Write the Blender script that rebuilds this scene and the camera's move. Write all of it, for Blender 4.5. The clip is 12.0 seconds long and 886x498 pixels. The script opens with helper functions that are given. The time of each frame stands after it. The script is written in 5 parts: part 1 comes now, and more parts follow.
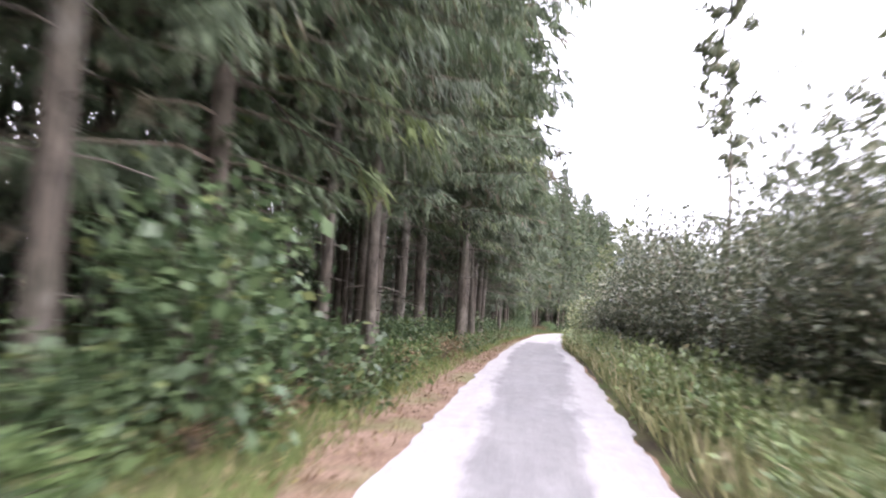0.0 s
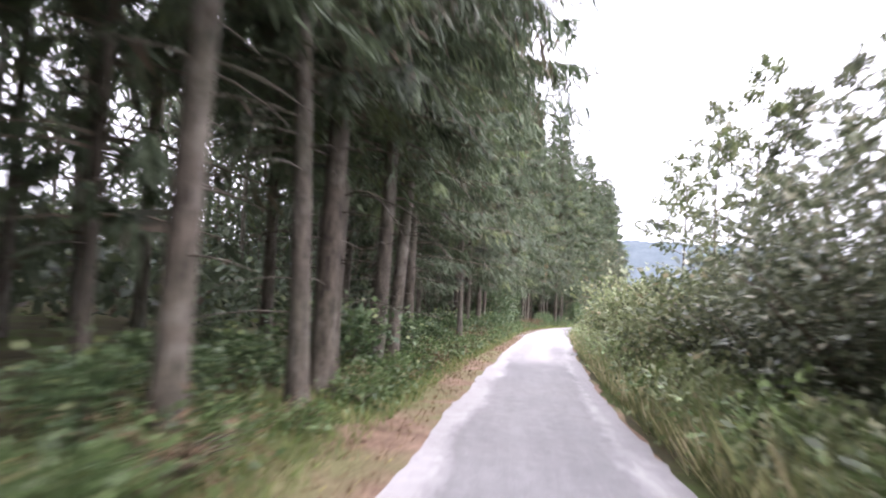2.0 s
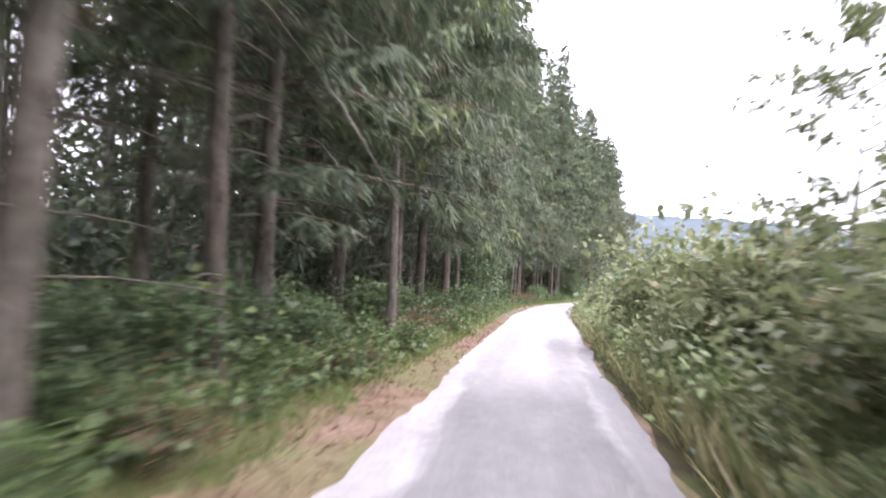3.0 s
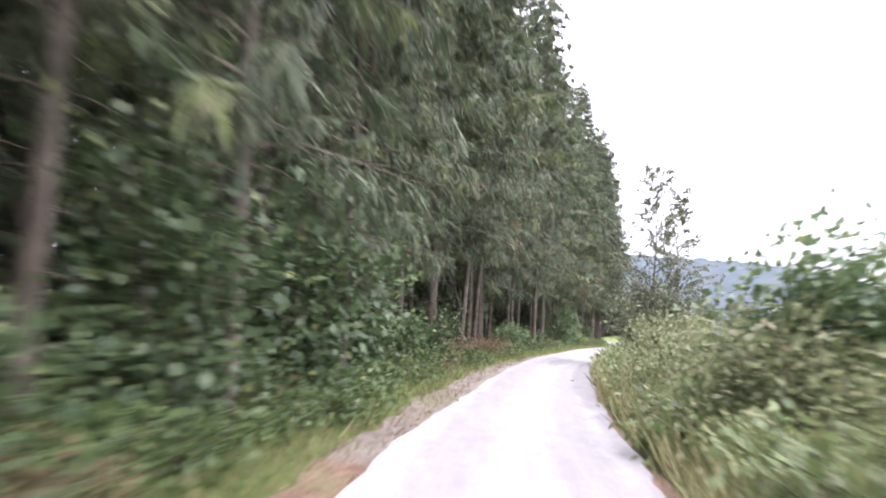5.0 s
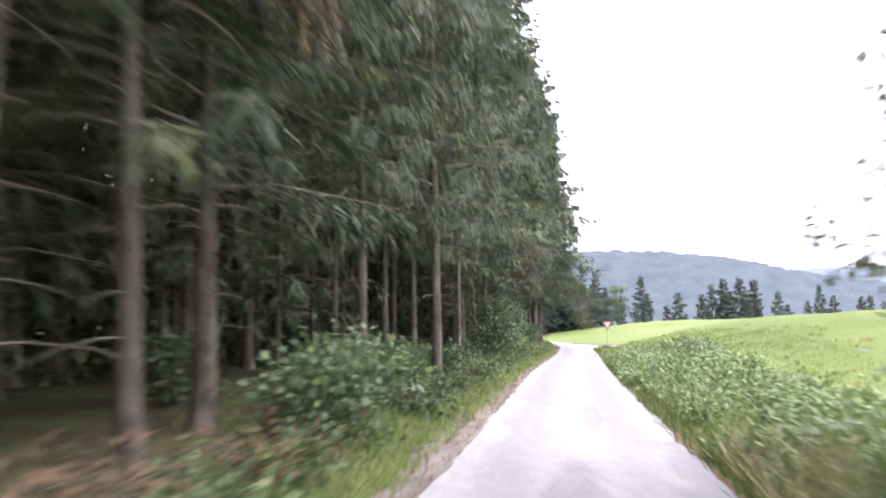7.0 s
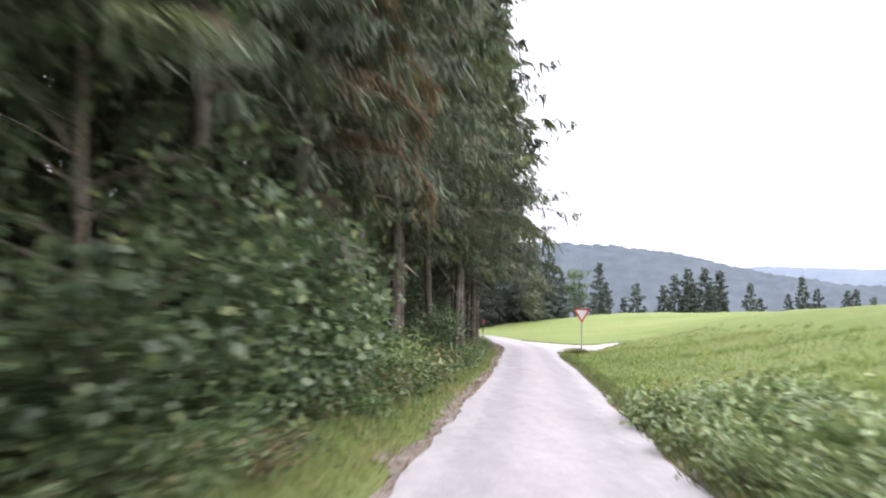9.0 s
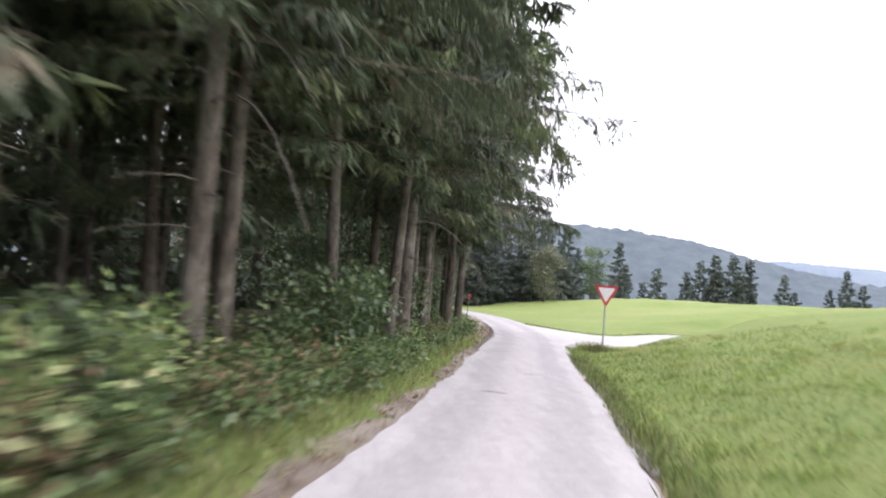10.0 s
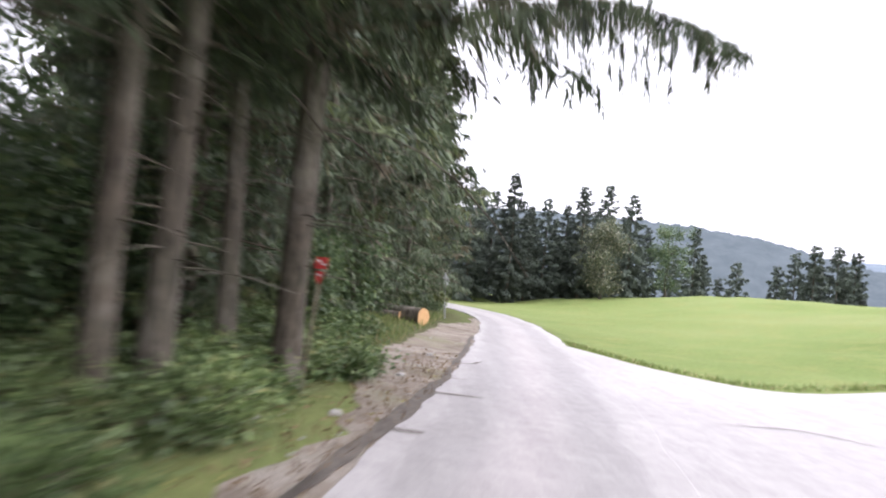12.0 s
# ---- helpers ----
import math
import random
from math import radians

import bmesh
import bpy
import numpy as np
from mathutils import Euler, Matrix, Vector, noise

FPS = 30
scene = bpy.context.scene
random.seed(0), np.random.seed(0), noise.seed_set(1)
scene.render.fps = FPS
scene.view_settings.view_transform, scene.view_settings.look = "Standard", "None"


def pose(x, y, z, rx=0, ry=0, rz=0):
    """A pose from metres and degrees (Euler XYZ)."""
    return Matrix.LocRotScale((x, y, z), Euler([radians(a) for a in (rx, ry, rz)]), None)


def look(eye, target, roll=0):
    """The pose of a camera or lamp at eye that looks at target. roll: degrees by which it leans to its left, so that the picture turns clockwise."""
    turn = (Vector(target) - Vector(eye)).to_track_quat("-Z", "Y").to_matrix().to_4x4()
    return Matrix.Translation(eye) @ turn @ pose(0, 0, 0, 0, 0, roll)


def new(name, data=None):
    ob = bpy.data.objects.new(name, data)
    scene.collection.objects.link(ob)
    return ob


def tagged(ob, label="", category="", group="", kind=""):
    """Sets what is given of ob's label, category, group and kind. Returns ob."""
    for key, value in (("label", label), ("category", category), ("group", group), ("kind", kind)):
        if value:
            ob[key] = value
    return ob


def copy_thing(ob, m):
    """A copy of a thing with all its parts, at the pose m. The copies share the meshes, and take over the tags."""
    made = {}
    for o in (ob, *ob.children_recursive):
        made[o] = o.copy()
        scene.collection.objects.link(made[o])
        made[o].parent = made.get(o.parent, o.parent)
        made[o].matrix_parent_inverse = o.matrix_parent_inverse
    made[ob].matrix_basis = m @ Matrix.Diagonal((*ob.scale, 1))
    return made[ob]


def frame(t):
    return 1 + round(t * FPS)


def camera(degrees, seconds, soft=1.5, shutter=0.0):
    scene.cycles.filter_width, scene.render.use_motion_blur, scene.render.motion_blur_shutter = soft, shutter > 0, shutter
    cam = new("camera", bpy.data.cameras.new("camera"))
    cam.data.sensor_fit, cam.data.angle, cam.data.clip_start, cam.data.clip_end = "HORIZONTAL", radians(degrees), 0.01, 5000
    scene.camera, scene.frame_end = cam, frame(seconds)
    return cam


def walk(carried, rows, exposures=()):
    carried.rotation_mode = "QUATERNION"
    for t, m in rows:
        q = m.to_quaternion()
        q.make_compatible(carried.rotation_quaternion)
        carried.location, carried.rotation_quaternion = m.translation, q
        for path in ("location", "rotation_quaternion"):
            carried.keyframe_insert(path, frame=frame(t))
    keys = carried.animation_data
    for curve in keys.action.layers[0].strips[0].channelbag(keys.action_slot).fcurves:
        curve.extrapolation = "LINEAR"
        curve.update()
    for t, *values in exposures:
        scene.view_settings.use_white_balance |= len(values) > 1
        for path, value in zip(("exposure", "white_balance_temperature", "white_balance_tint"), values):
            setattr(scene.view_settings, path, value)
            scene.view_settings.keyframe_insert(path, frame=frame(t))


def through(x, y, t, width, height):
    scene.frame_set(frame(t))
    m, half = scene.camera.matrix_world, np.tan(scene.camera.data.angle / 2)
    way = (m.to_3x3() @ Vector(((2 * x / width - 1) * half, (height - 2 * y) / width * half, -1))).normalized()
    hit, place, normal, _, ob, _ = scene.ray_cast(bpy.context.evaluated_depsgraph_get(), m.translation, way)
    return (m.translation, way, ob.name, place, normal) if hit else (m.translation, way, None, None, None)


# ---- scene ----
# The camera, carried by a car along a narrow lane
cam = camera(68.7, 12.0, soft=2.0, shutter=0.5)
PATH = [
    (0.0, pose(0.000, 0.000, 1.500, 93.71, -3.40, 7.56)),
    (0.5, pose(-0.025, 5.446, 1.378, 93.11, -3.29, 7.47)),
    (1.0, pose(-0.027, 10.720, 1.268, 93.11, -3.61, 7.63)),
    (1.5, pose(0.062, 16.079, 1.134, 92.42, -4.14, 7.06)),
    (2.0, pose(0.160, 21.376, 0.956, 92.71, -3.39, 6.75)),
    (2.5, pose(0.377, 26.557, 0.728, 91.41, -3.14, 6.38)),
    (3.0, pose(0.542, 31.872, 0.483, 90.41, -3.53, 6.23)),
    (5.0, pose(1.646, 55.204, -0.524, 94.10, -3.52, 4.29)),
    (5.5, pose(2.034, 61.555, -0.783, 93.80, -1.34, 3.33)),
    (6.0, pose(2.438, 67.721, -0.966, 94.60, -0.27, 2.31)),
    (6.5, pose(2.999, 73.712, -1.168, 95.01, 0.47, 0.19)),
    (8.5, pose(7.454, 96.679, -2.107, 94.28, -0.59, -7.33)),
    (9.0, pose(9.043, 102.228, -2.326, 93.98, -0.90, -6.93)),
    (9.5, pose(10.701, 107.642, -2.590, 91.48, -2.49, -7.48)),
    (10.0, pose(12.349, 112.971, -2.815, 91.69, -4.54, -5.63)),
    (10.5, pose(13.870, 118.316, -3.082, 91.70, -4.99, -3.75)),
    (11.0, pose(15.396, 124.048, -3.379, 92.40, -5.52, -2.97)),
    (11.5, pose(16.749, 129.756, -3.593, 92.10, -4.77, -0.94)),
    (12.0, pose(17.959, 135.353, -3.810, 90.90, -5.37, -0.96)),
]
EXPOSURES = [(0.0, 0.74, 6200, 23), (3.0, 0.75, 6200, 23), (5.0, 0.58, 6200, 23), (6.5, 0.52, 6150, 23), (8.5, 0.15, 6300, 19), (12.0, -0.05, 6300, 18)]
walk(cam, PATH, EXPOSURES)

# ---- light: an overcast day ----
SUN_EL, SUN_AZ = 48.0, 125.0
world = bpy.data.worlds.new("overcast_sky")
scene.world = world
world.use_nodes = True
wn, wl = world.node_tree.nodes, world.node_tree.links
sky = wn.new("ShaderNodeTexSky")
sky.sky_type, sky.sun_disc = "NISHITA", False
sky.sun_elevation, sky.sun_rotation = radians(SUN_EL), radians(SUN_AZ)
sky.dust_density, sky.air_density = 4.0, 1.0
cloud = wn.new("ShaderNodeMix")
cloud.data_type = "RGBA"
cloud.inputs[0].default_value = 0.9
cloud.inputs[7].default_value = (36.0, 36.2, 38.6, 1.0)
wl.new(sky.outputs[0], cloud.inputs[6])
way_up = wn.new("ShaderNodeSeparateXYZ")
wl.new(wn.new("ShaderNodeTexCoord").outputs["Generated"], way_up.inputs[0])
height = wn.new("ShaderNodeMapRange")
height.inputs[1].default_value, height.inputs[2].default_value = 0.0, 1.0
height.inputs[3].default_value, height.inputs[4].default_value = 0.43, 1.29
wl.new(way_up.outputs[2], height.inputs[0])
dome = wn.new("ShaderNodeMix")
dome.data_type, dome.blend_type = "RGBA", "MULTIPLY"
dome.inputs[0].default_value = 1.0
wl.new(cloud.outputs[2], dome.inputs[6])
wl.new(height.outputs[0], dome.inputs[7])
wl.new(dome.outputs[2], wn["Background"].inputs["Color"])
wn["Background"].inputs["Strength"].default_value = 0.10
sun = new("sun", bpy.data.lights.new("sun", "SUN"))
sun.data.energy, sun.data.angle, sun.data.color = 1.6, radians(40), (1.0, 0.97, 0.92)
sun.matrix_world = look((0, 0, 50), (50 * -math.sin(radians(SUN_AZ)) / math.tan(radians(SUN_EL)), 50 * -math.cos(radians(SUN_AZ)) / math.tan(radians(SUN_EL)), 0))


# ---- materials ----
def node_material(name, rough=0.8, spec=0.3):
    m = bpy.data.materials.new(name)
    m.use_nodes = True
    n = m.node_tree.nodes
    b = n["Principled BSDF"]
    b.inputs["Roughness"].default_value = rough
    b.inputs["Specular IOR Level"].default_value = spec
    return m, n, m.node_tree.links, b


def noise_node(n, l, scale, detail=4.0, rough=0.6, coord=None, kind="Object", stretch=None):
    t = n.new("ShaderNodeTexNoise")
    t.inputs["Scale"].default_value, t.inputs["Detail"].default_value, t.inputs["Roughness"].default_value = scale, detail, rough
    if coord is None:
        coord = n.new("ShaderNodeTexCoord").outputs[kind]
    if stretch:
        mp = n.new("ShaderNodeMapping")
        mp.inputs["Scale"].default_value = stretch
        l.new(coord, mp.inputs["Vector"])
        coord = mp.outputs[0]
    l.new(coord, t.inputs["Vector"])
    return t


def ramp(n, l, source, *stops):
    r = n.new("ShaderNodeValToRGB")
    while len(r.color_ramp.elements) < len(stops):
        r.color_ramp.elements.new(0.5)
    for e, (p, c) in zip(r.color_ramp.elements, stops):
        e.position, e.color = p, (*c, 1.0)
    l.new(source, r.inputs[0])
    return r.outputs[0]


def mix(n, l, fac, a, b, mode="MIX"):
    x = n.new("ShaderNodeMix")
    x.data_type, x.blend_type = "RGBA", mode
    for socket, value in ((x.inputs[0], fac), (x.inputs[6], a), (x.inputs[7], b)):
        if isinstance(value, bpy.types.NodeSocket):
            l.new(value, socket)
        elif isinstance(value, (int, float)):
            socket.default_value = value
        else:
            socket.default_value = (*value, 1.0)
    return x.outputs[2]


def bump(n, l, b, height, strength=0.5, distance=0.02):
    u = n.new("ShaderNodeBump")
    u.inputs["Strength"].default_value, u.inputs["Distance"].default_value = strength, distance
    l.new(height, u.inputs["Height"])
    l.new(u.outputs[0], b.inputs["Normal"])


def leaf_material(name, dark, light, odd=None, odd_share=0.08, through=0.35, rough=0.55, spec=0.35, patches=()):
    """Leaves that vary from piece to piece and from plant to plant, and let some light through."""
    m, n, l, b = node_material(name, rough, spec)
    geo, info = n.new("ShaderNodeNewGeometry"), n.new("ShaderNodeObjectInfo")
    stops = [(0.0, dark), (1.0 - odd_share if odd else 1.0, light)]
    if odd:
        stops += [(1.0 - odd_share * 0.8, odd), (1.0, odd)]
    col = ramp(n, l, geo.outputs["Random Per Island"], *stops)
    for k, (tone, lo, hi, size) in enumerate(patches):
        spot = noise_node(n, l, size, 2, 0.5, n.new("ShaderNodeTexCoord").outputs["Object"], stretch=(1, 1, 1.0 + 0.37 * k))
        col = mix(n, l, ramp(n, l, spot.outputs[0], (lo, (0, 0, 0)), (hi, (0.8, 0.8, 0.8))), col, tone)
    hs = n.new("ShaderNodeHueSaturation")
    mr = n.new("ShaderNodeMapRange")
    mr.inputs[3].default_value, mr.inputs[4].default_value = 0.75, 1.3
    l.new(info.outputs["Random"], mr.inputs[0])
    l.new(mr.outputs[0], hs.inputs["Value"])
    l.new(col, hs.inputs["Color"])
    l.new(hs.outputs[0], b.inputs["Base Color"])
    tr = n.new("ShaderNodeBsdfTranslucent")
    l.new(hs.outputs[0], tr.inputs["Color"])
    ms = n.new("ShaderNodeMixShader")
    ms.inputs[0].default_value = through
    l.new(b.outputs[0], ms.inputs[1])
    l.new(tr.outputs[0], ms.inputs[2])
    l.new(ms.outputs[0], n["Material Output"].inputs["Surface"])
    return m


def bark_material(name, dark, light, stretch=(6, 6, 1.2)):
    m, n, l, b = node_material(name, 0.9, 0.15)
    t = noise_node(n, l, 3.0, 6, 0.7, stretch=stretch)
    big = noise_node(n, l, 0.7, 2, 0.5)
    info = n.new("ShaderNodeObjectInfo")
    c = ramp(n, l, t.outputs[0], (0.35, dark), (0.68, light))
    c = mix(n, l, ramp(n, l, big.outputs[0], (0.45, (0, 0, 0)), (0.75, (0.55, 0.55, 0.55))), c, (0.16, 0.18, 0.12))
    pale = noise_node(n, l, 1.5, 4, 0.7, stretch=(1.3, 1.3, 0.6))
    c = mix(n, l, ramp(n, l, pale.outputs[0], (0.48, (0, 0, 0)), (0.66, (0.7, 0.7, 0.7))), c, (0.345, 0.32, 0.275))
    c = mix(n, l, info.outputs["Random"], c, mix(n, l, 1.0, c, (0.62, 0.58, 0.55), "MULTIPLY"))
    l.new(c, b.inputs["Base Color"])
    bump(n, l, b, t.outputs[0], 0.8, 0.02)
    return m


SPRUCE = leaf_material("spruce_needles", (0.084, 0.114, 0.068), (0.155, 0.196, 0.112), (0.17, 0.135, 0.10), 0.05, 0.3, 0.55, 0.4,
                       (((0.22, 0.265, 0.10), 0.56, 0.70, 0.55), ((0.20, 0.15, 0.105), 0.60, 0.70, 0.8), ((0.030, 0.040, 0.026), 0.58, 0.66, 1.3)))
WITHERED = leaf_material("withered_needles", (0.15, 0.105, 0.060), (0.36, 0.25, 0.13), (0.14, 0.17, 0.08), 0.2, 0.3, 0.6, 0.3)
HAZEL = leaf_material("hazel_leaves", (0.052, 0.092, 0.040), (0.145, 0.205, 0.090), (0.22, 0.26, 0.10), 0.06, 0.32, 0.42, 0.5)
WILLOW = leaf_material("willow_leaves", (0.055, 0.068, 0.038), (0.18, 0.20, 0.118), (0.34, 0.33, 0.23), 0.10, 0.34, 0.38, 0.6)
BRAMBLE = leaf_material("bramble_leaves", (0.095, 0.125, 0.05), (0.30, 0.33, 0.165), (0.35, 0.31, 0.18), 0.08, 0.42, 0.5, 0.5)
GRASS = leaf_material("grass_blades", (0.085, 0.130, 0.038), (0.21, 0.25, 0.085), (0.38, 0.33, 0.18), 0.15, 0.3, 0.6, 0.3)
MEADOW_GRASS = leaf_material("meadow_blades", (0.135, 0.200, 0.052), (0.285, 0.350, 0.112), (0.34, 0.32, 0.15), 0.10, 0.3, 0.6, 0.3,
                             (((0.33, 0.30, 0.12), 0.56, 0.70, 0.35), ((0.11, 0.165, 0.045), 0.57, 0.66, 1.1)))
HERB = leaf_material("herb_leaves", (0.055, 0.095, 0.033), (0.15, 0.21, 0.08), (0.22, 0.22, 0.10), 0.08, 0.3, 0.45, 0.4)
WEED = leaf_material("weed_leaves", (0.105, 0.16, 0.055), (0.25, 0.325, 0.125), (0.31, 0.32, 0.14), 0.10, 0.3, 0.45, 0.5)
HEDGE_GRASS = leaf_material("hedge_grass", (0.15, 0.185, 0.075), (0.32, 0.34, 0.155), (0.42, 0.37, 0.21), 0.15, 0.35, 0.6, 0.3)
STRAW = leaf_material("straw_grass", (0.17, 0.18, 0.075), (0.36, 0.33, 0.17), (0.44, 0.38, 0.24), 0.2, 0.3, 0.6, 0.3)
ASH_LEAF = leaf_material("ash_leaves", (0.075, 0.105, 0.040), (0.205, 0.235, 0.105), (0.30, 0.30, 0.16), 0.08, 0.45, 0.45, 0.5)
FERN = leaf_material("dry_fern", (0.13, 0.085, 0.05), (0.27, 0.19, 0.115), None, 0.1, 0.25, 0.7, 0.2)
# spruce needles again, greyed: distance haze is painted into this colour
HAZED_NEEDLES = leaf_material("hazed_spruce_needles", (0.082, 0.104, 0.084), (0.125, 0.150, 0.120), None, 0.1, 0.3, 0.7, 0.2)
BARK = bark_material("spruce_bark", (0.038, 0.033, 0.028), (0.190, 0.165, 0.132))
TWIG = bark_material("twig_bark", (0.10, 0.085, 0.06), (0.25, 0.21, 0.16))


def asphalt_material():
    m, n, l, b = node_material("worn_asphalt", 0.85, 0.25)
    uv = n.new("ShaderNodeUVMap")
    uv.uv_map = "across"
    sep = n.new("ShaderNodeSeparateXYZ")
    l.new(uv.outputs[0], sep.inputs[0])
    co = n.new("ShaderNodeTexCoord").outputs["Object"]
    fine = noise_node(n, l, 60, 3, 0.7, co)
    mid = noise_node(n, l, 1.1, 5, 0.65, co, stretch=(1.6, 0.45, 1))
    big = noise_node(n, l, 0.22, 3, 0.6, co)
    pale = ramp(n, l, mid.outputs[0], (0.25, (0.335, 0.320, 0.313)), (0.75, (0.405, 0.389, 0.381)))
    grey = ramp(n, l, mid.outputs[0], (0.30, (0.186, 0.180, 0.179)), (0.75, (0.241, 0.234, 0.232)))
    # a darker, bound middle and dusty, paler sides; the edge wanders
    add = n.new("ShaderNodeMath")
    add.operation = "MULTIPLY_ADD"
    l.new(mid.outputs[0], add.inputs[0])
    add.inputs[1].default_value = 0.55
    broad = ramp(n, l, sep.outputs[1], (0.15, (0.0, 0.0, 0.0)), (0.21, (0.16, 0.16, 0.16)), (0.27, (0.36, 0.36, 0.36)), (0.36, (0.30, 0.30, 0.30)))
    narrow = n.new("ShaderNodeMath")
    narrow.operation = "SUBTRACT"
    l.new(sep.outputs[0], narrow.inputs[0])
    l.new(broad, narrow.inputs[1])
    l.new(narrow.outputs[0], add.inputs[2])
    mask = ramp(n, l, add.outputs[0], (0.56, (0, 0, 0)), (0.70, (1, 1, 1)))
    worn = ramp(n, l, sep.outputs[1], (0.0, (0, 0, 0)), (0.352, (0, 0, 0)), (0.362, (0.85, 0.85, 0.85)), (1.0, (0.85, 0.85, 0.85)))
    mask = mix(n, l, 1.0, mask, worn, "LIGHTEN")
    c = mix(n, l, mask, grey, pale)
    c = mix(n, l, ramp(n, l, big.outputs[0], (0.42, (0, 0, 0)), (0.72, (0.35, 0.35, 0.35))), c, (0.28, 0.265, 0.25))
    streak = noise_node(n, l, 2.6, 4, 0.7, co, stretch=(2.2, 0.12, 1))
    c = mix(n, l, 0.25, c, ramp(n, l, streak.outputs[0], (0.28, (0.36, 0.355, 0.355)), (0.72, (0.62, 0.615, 0.61))), "OVERLAY")
    track = ramp(n, l, sep.outputs[0], (0.0, (0.56, 0.54, 0.54)), (0.22, (0.53, 0.52, 0.52)), (0.38, (0.44, 0.44, 0.44)), (0.62, (0.44, 0.44, 0.44)), (0.80, (0.52, 0.52, 0.52)))
    c = mix(n, l, mix(n, l, 1.0, worn, (0.85, 0.85, 0.85), "MULTIPLY"), c, mix(n, l, 1.0, c, track, "OVERLAY"))
    # damp soft-edged stains: one in the middle, a band along the hedge's rim
    off = n.new("ShaderNodeAttribute")
    off.attribute_name = "offset"

    def scaled(source, centre, half):
        q = n.new("ShaderNodeMath")
        q.operation = "MULTIPLY_ADD"
        l.new(source, q.inputs[0])
        q.inputs[1].default_value, q.inputs[2].default_value = 1 / half, -centre / half
        return q.outputs[0]

    rag = noise_node(n, l, 1.3, 4, 0.65, co, stretch=(1.6, 0.6, 1))
    for place, half, s_mid, s_half, depth in ((-0.02, 0.62, 83.6, 5.0, 0.9), (0.30, 0.25, 91.5, 2.5, 0.5), (1.38, 0.75, 78, 18, 0.85), (1.35, 0.62, 38, 20, 0.8), (0.55, 0.4, 48.0, 6.0, 0.4)):
        vec = n.new("ShaderNodeCombineXYZ")
        l.new(scaled(off.outputs["Fac"], place, half), vec.inputs[0])
        l.new(scaled(sep.outputs[1], (s_mid + 30) / 200, s_half / 200), vec.inputs[1])
        far = n.new("ShaderNodeVectorMath")
        far.operation = "LENGTH"
        l.new(vec.outputs[0], far.inputs[0])
        ragged = n.new("ShaderNodeMath")
        ragged.operation = "MULTIPLY_ADD"
        l.new(rag.outputs[0], ragged.inputs[0])
        ragged.inputs[1].default_value = 0.6
        l.new(scaled(far.outputs["Value"], 0.0, 1.3), ragged.inputs[2])
        stain = ramp(n, l, ragged.outputs[0], (0.0, (depth,) * 3), (0.76, (depth,) * 3), (0.90, (0, 0, 0)))
        c = mix(n, l, stain, c, mix(n, l, 1.0, c, (0.70, 0.70, 0.715), "MULTIPLY"))
    blot = noise_node(n, l, 5.0, 5, 0.75, co)
    c = mix(n, l, 0.3, c, ramp(n, l, blot.outputs[0], (0.30, (0.3, 0.3, 0.3)), (0.70, (0.7, 0.7, 0.7))), "OVERLAY")
    c = mix(n, l, 0.35, c, ramp(n, l, fine.outputs[0], (0.3, (0.2, 0.2, 0.2)), (0.7, (0.8, 0.8, 0.8))), "OVERLAY")
    l.new(c, b.inputs["Base Color"])
    bump(n, l, b, fine.outputs[0], 0.4, 0.004)
    return m


def ground_material():
    m, n, l, b = node_material("ground_cover", 0.95, 0.1)
    co = n.new("ShaderNodeTexCoord").outputs["Object"]
    at = n.new("ShaderNodeAttribute")
    at.attribute_name = "meadow"
    big = noise_node(n, l, 0.06, 4, 0.6, co)
    mid = noise_node(n, l, 0.8, 5, 0.65, co)
    fine = noise_node(n, l, 9.0, 4, 0.7, co)
    field = ramp(n, l, big.outputs[0], (0.30, (0.122, 0.168, 0.048)), (0.52, (0.160, 0.208, 0.068)), (0.74, (0.200, 0.228, 0.090)))
    field = mix(n, l, ramp(n, l, mid.outputs[0], (0.45, (0, 0, 0)), (0.75, (0.8, 0.8, 0.8))), field, (0.205, 0.215, 0.075))
    field = mix(n, l, 0.5, field, ramp(n, l, fine.outputs[0], (0.3, (0.3, 0.3, 0.3)), (0.7, (0.7, 0.7, 0.7))), "OVERLAY")
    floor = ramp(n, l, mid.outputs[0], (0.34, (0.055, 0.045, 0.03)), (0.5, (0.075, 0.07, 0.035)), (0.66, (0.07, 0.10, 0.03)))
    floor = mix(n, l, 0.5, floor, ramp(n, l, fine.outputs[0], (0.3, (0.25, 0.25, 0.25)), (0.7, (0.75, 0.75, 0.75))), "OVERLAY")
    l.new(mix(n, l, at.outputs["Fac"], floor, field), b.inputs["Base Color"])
    bump(n, l, b, fine.outputs[0], 0.9, 0.05)
    return m


def plain_material(name, a, c, scale=8.0, rough=0.7, spec=0.3, metal=0.0, relief=0.2):
    m, n, l, b = node_material(name, rough, spec)
    t = noise_node(n, l, scale, 5, 0.65)
    l.new(ramp(n, l, t.outputs[0], (0.3, a), (0.7, c)), b.inputs["Base Color"])
    b.inputs["Metallic"].default_value = metal
    bump(n, l, b, t.outputs[0], relief, 0.01)
    return m


ASPHALT = asphalt_material()
GROUND = ground_material()


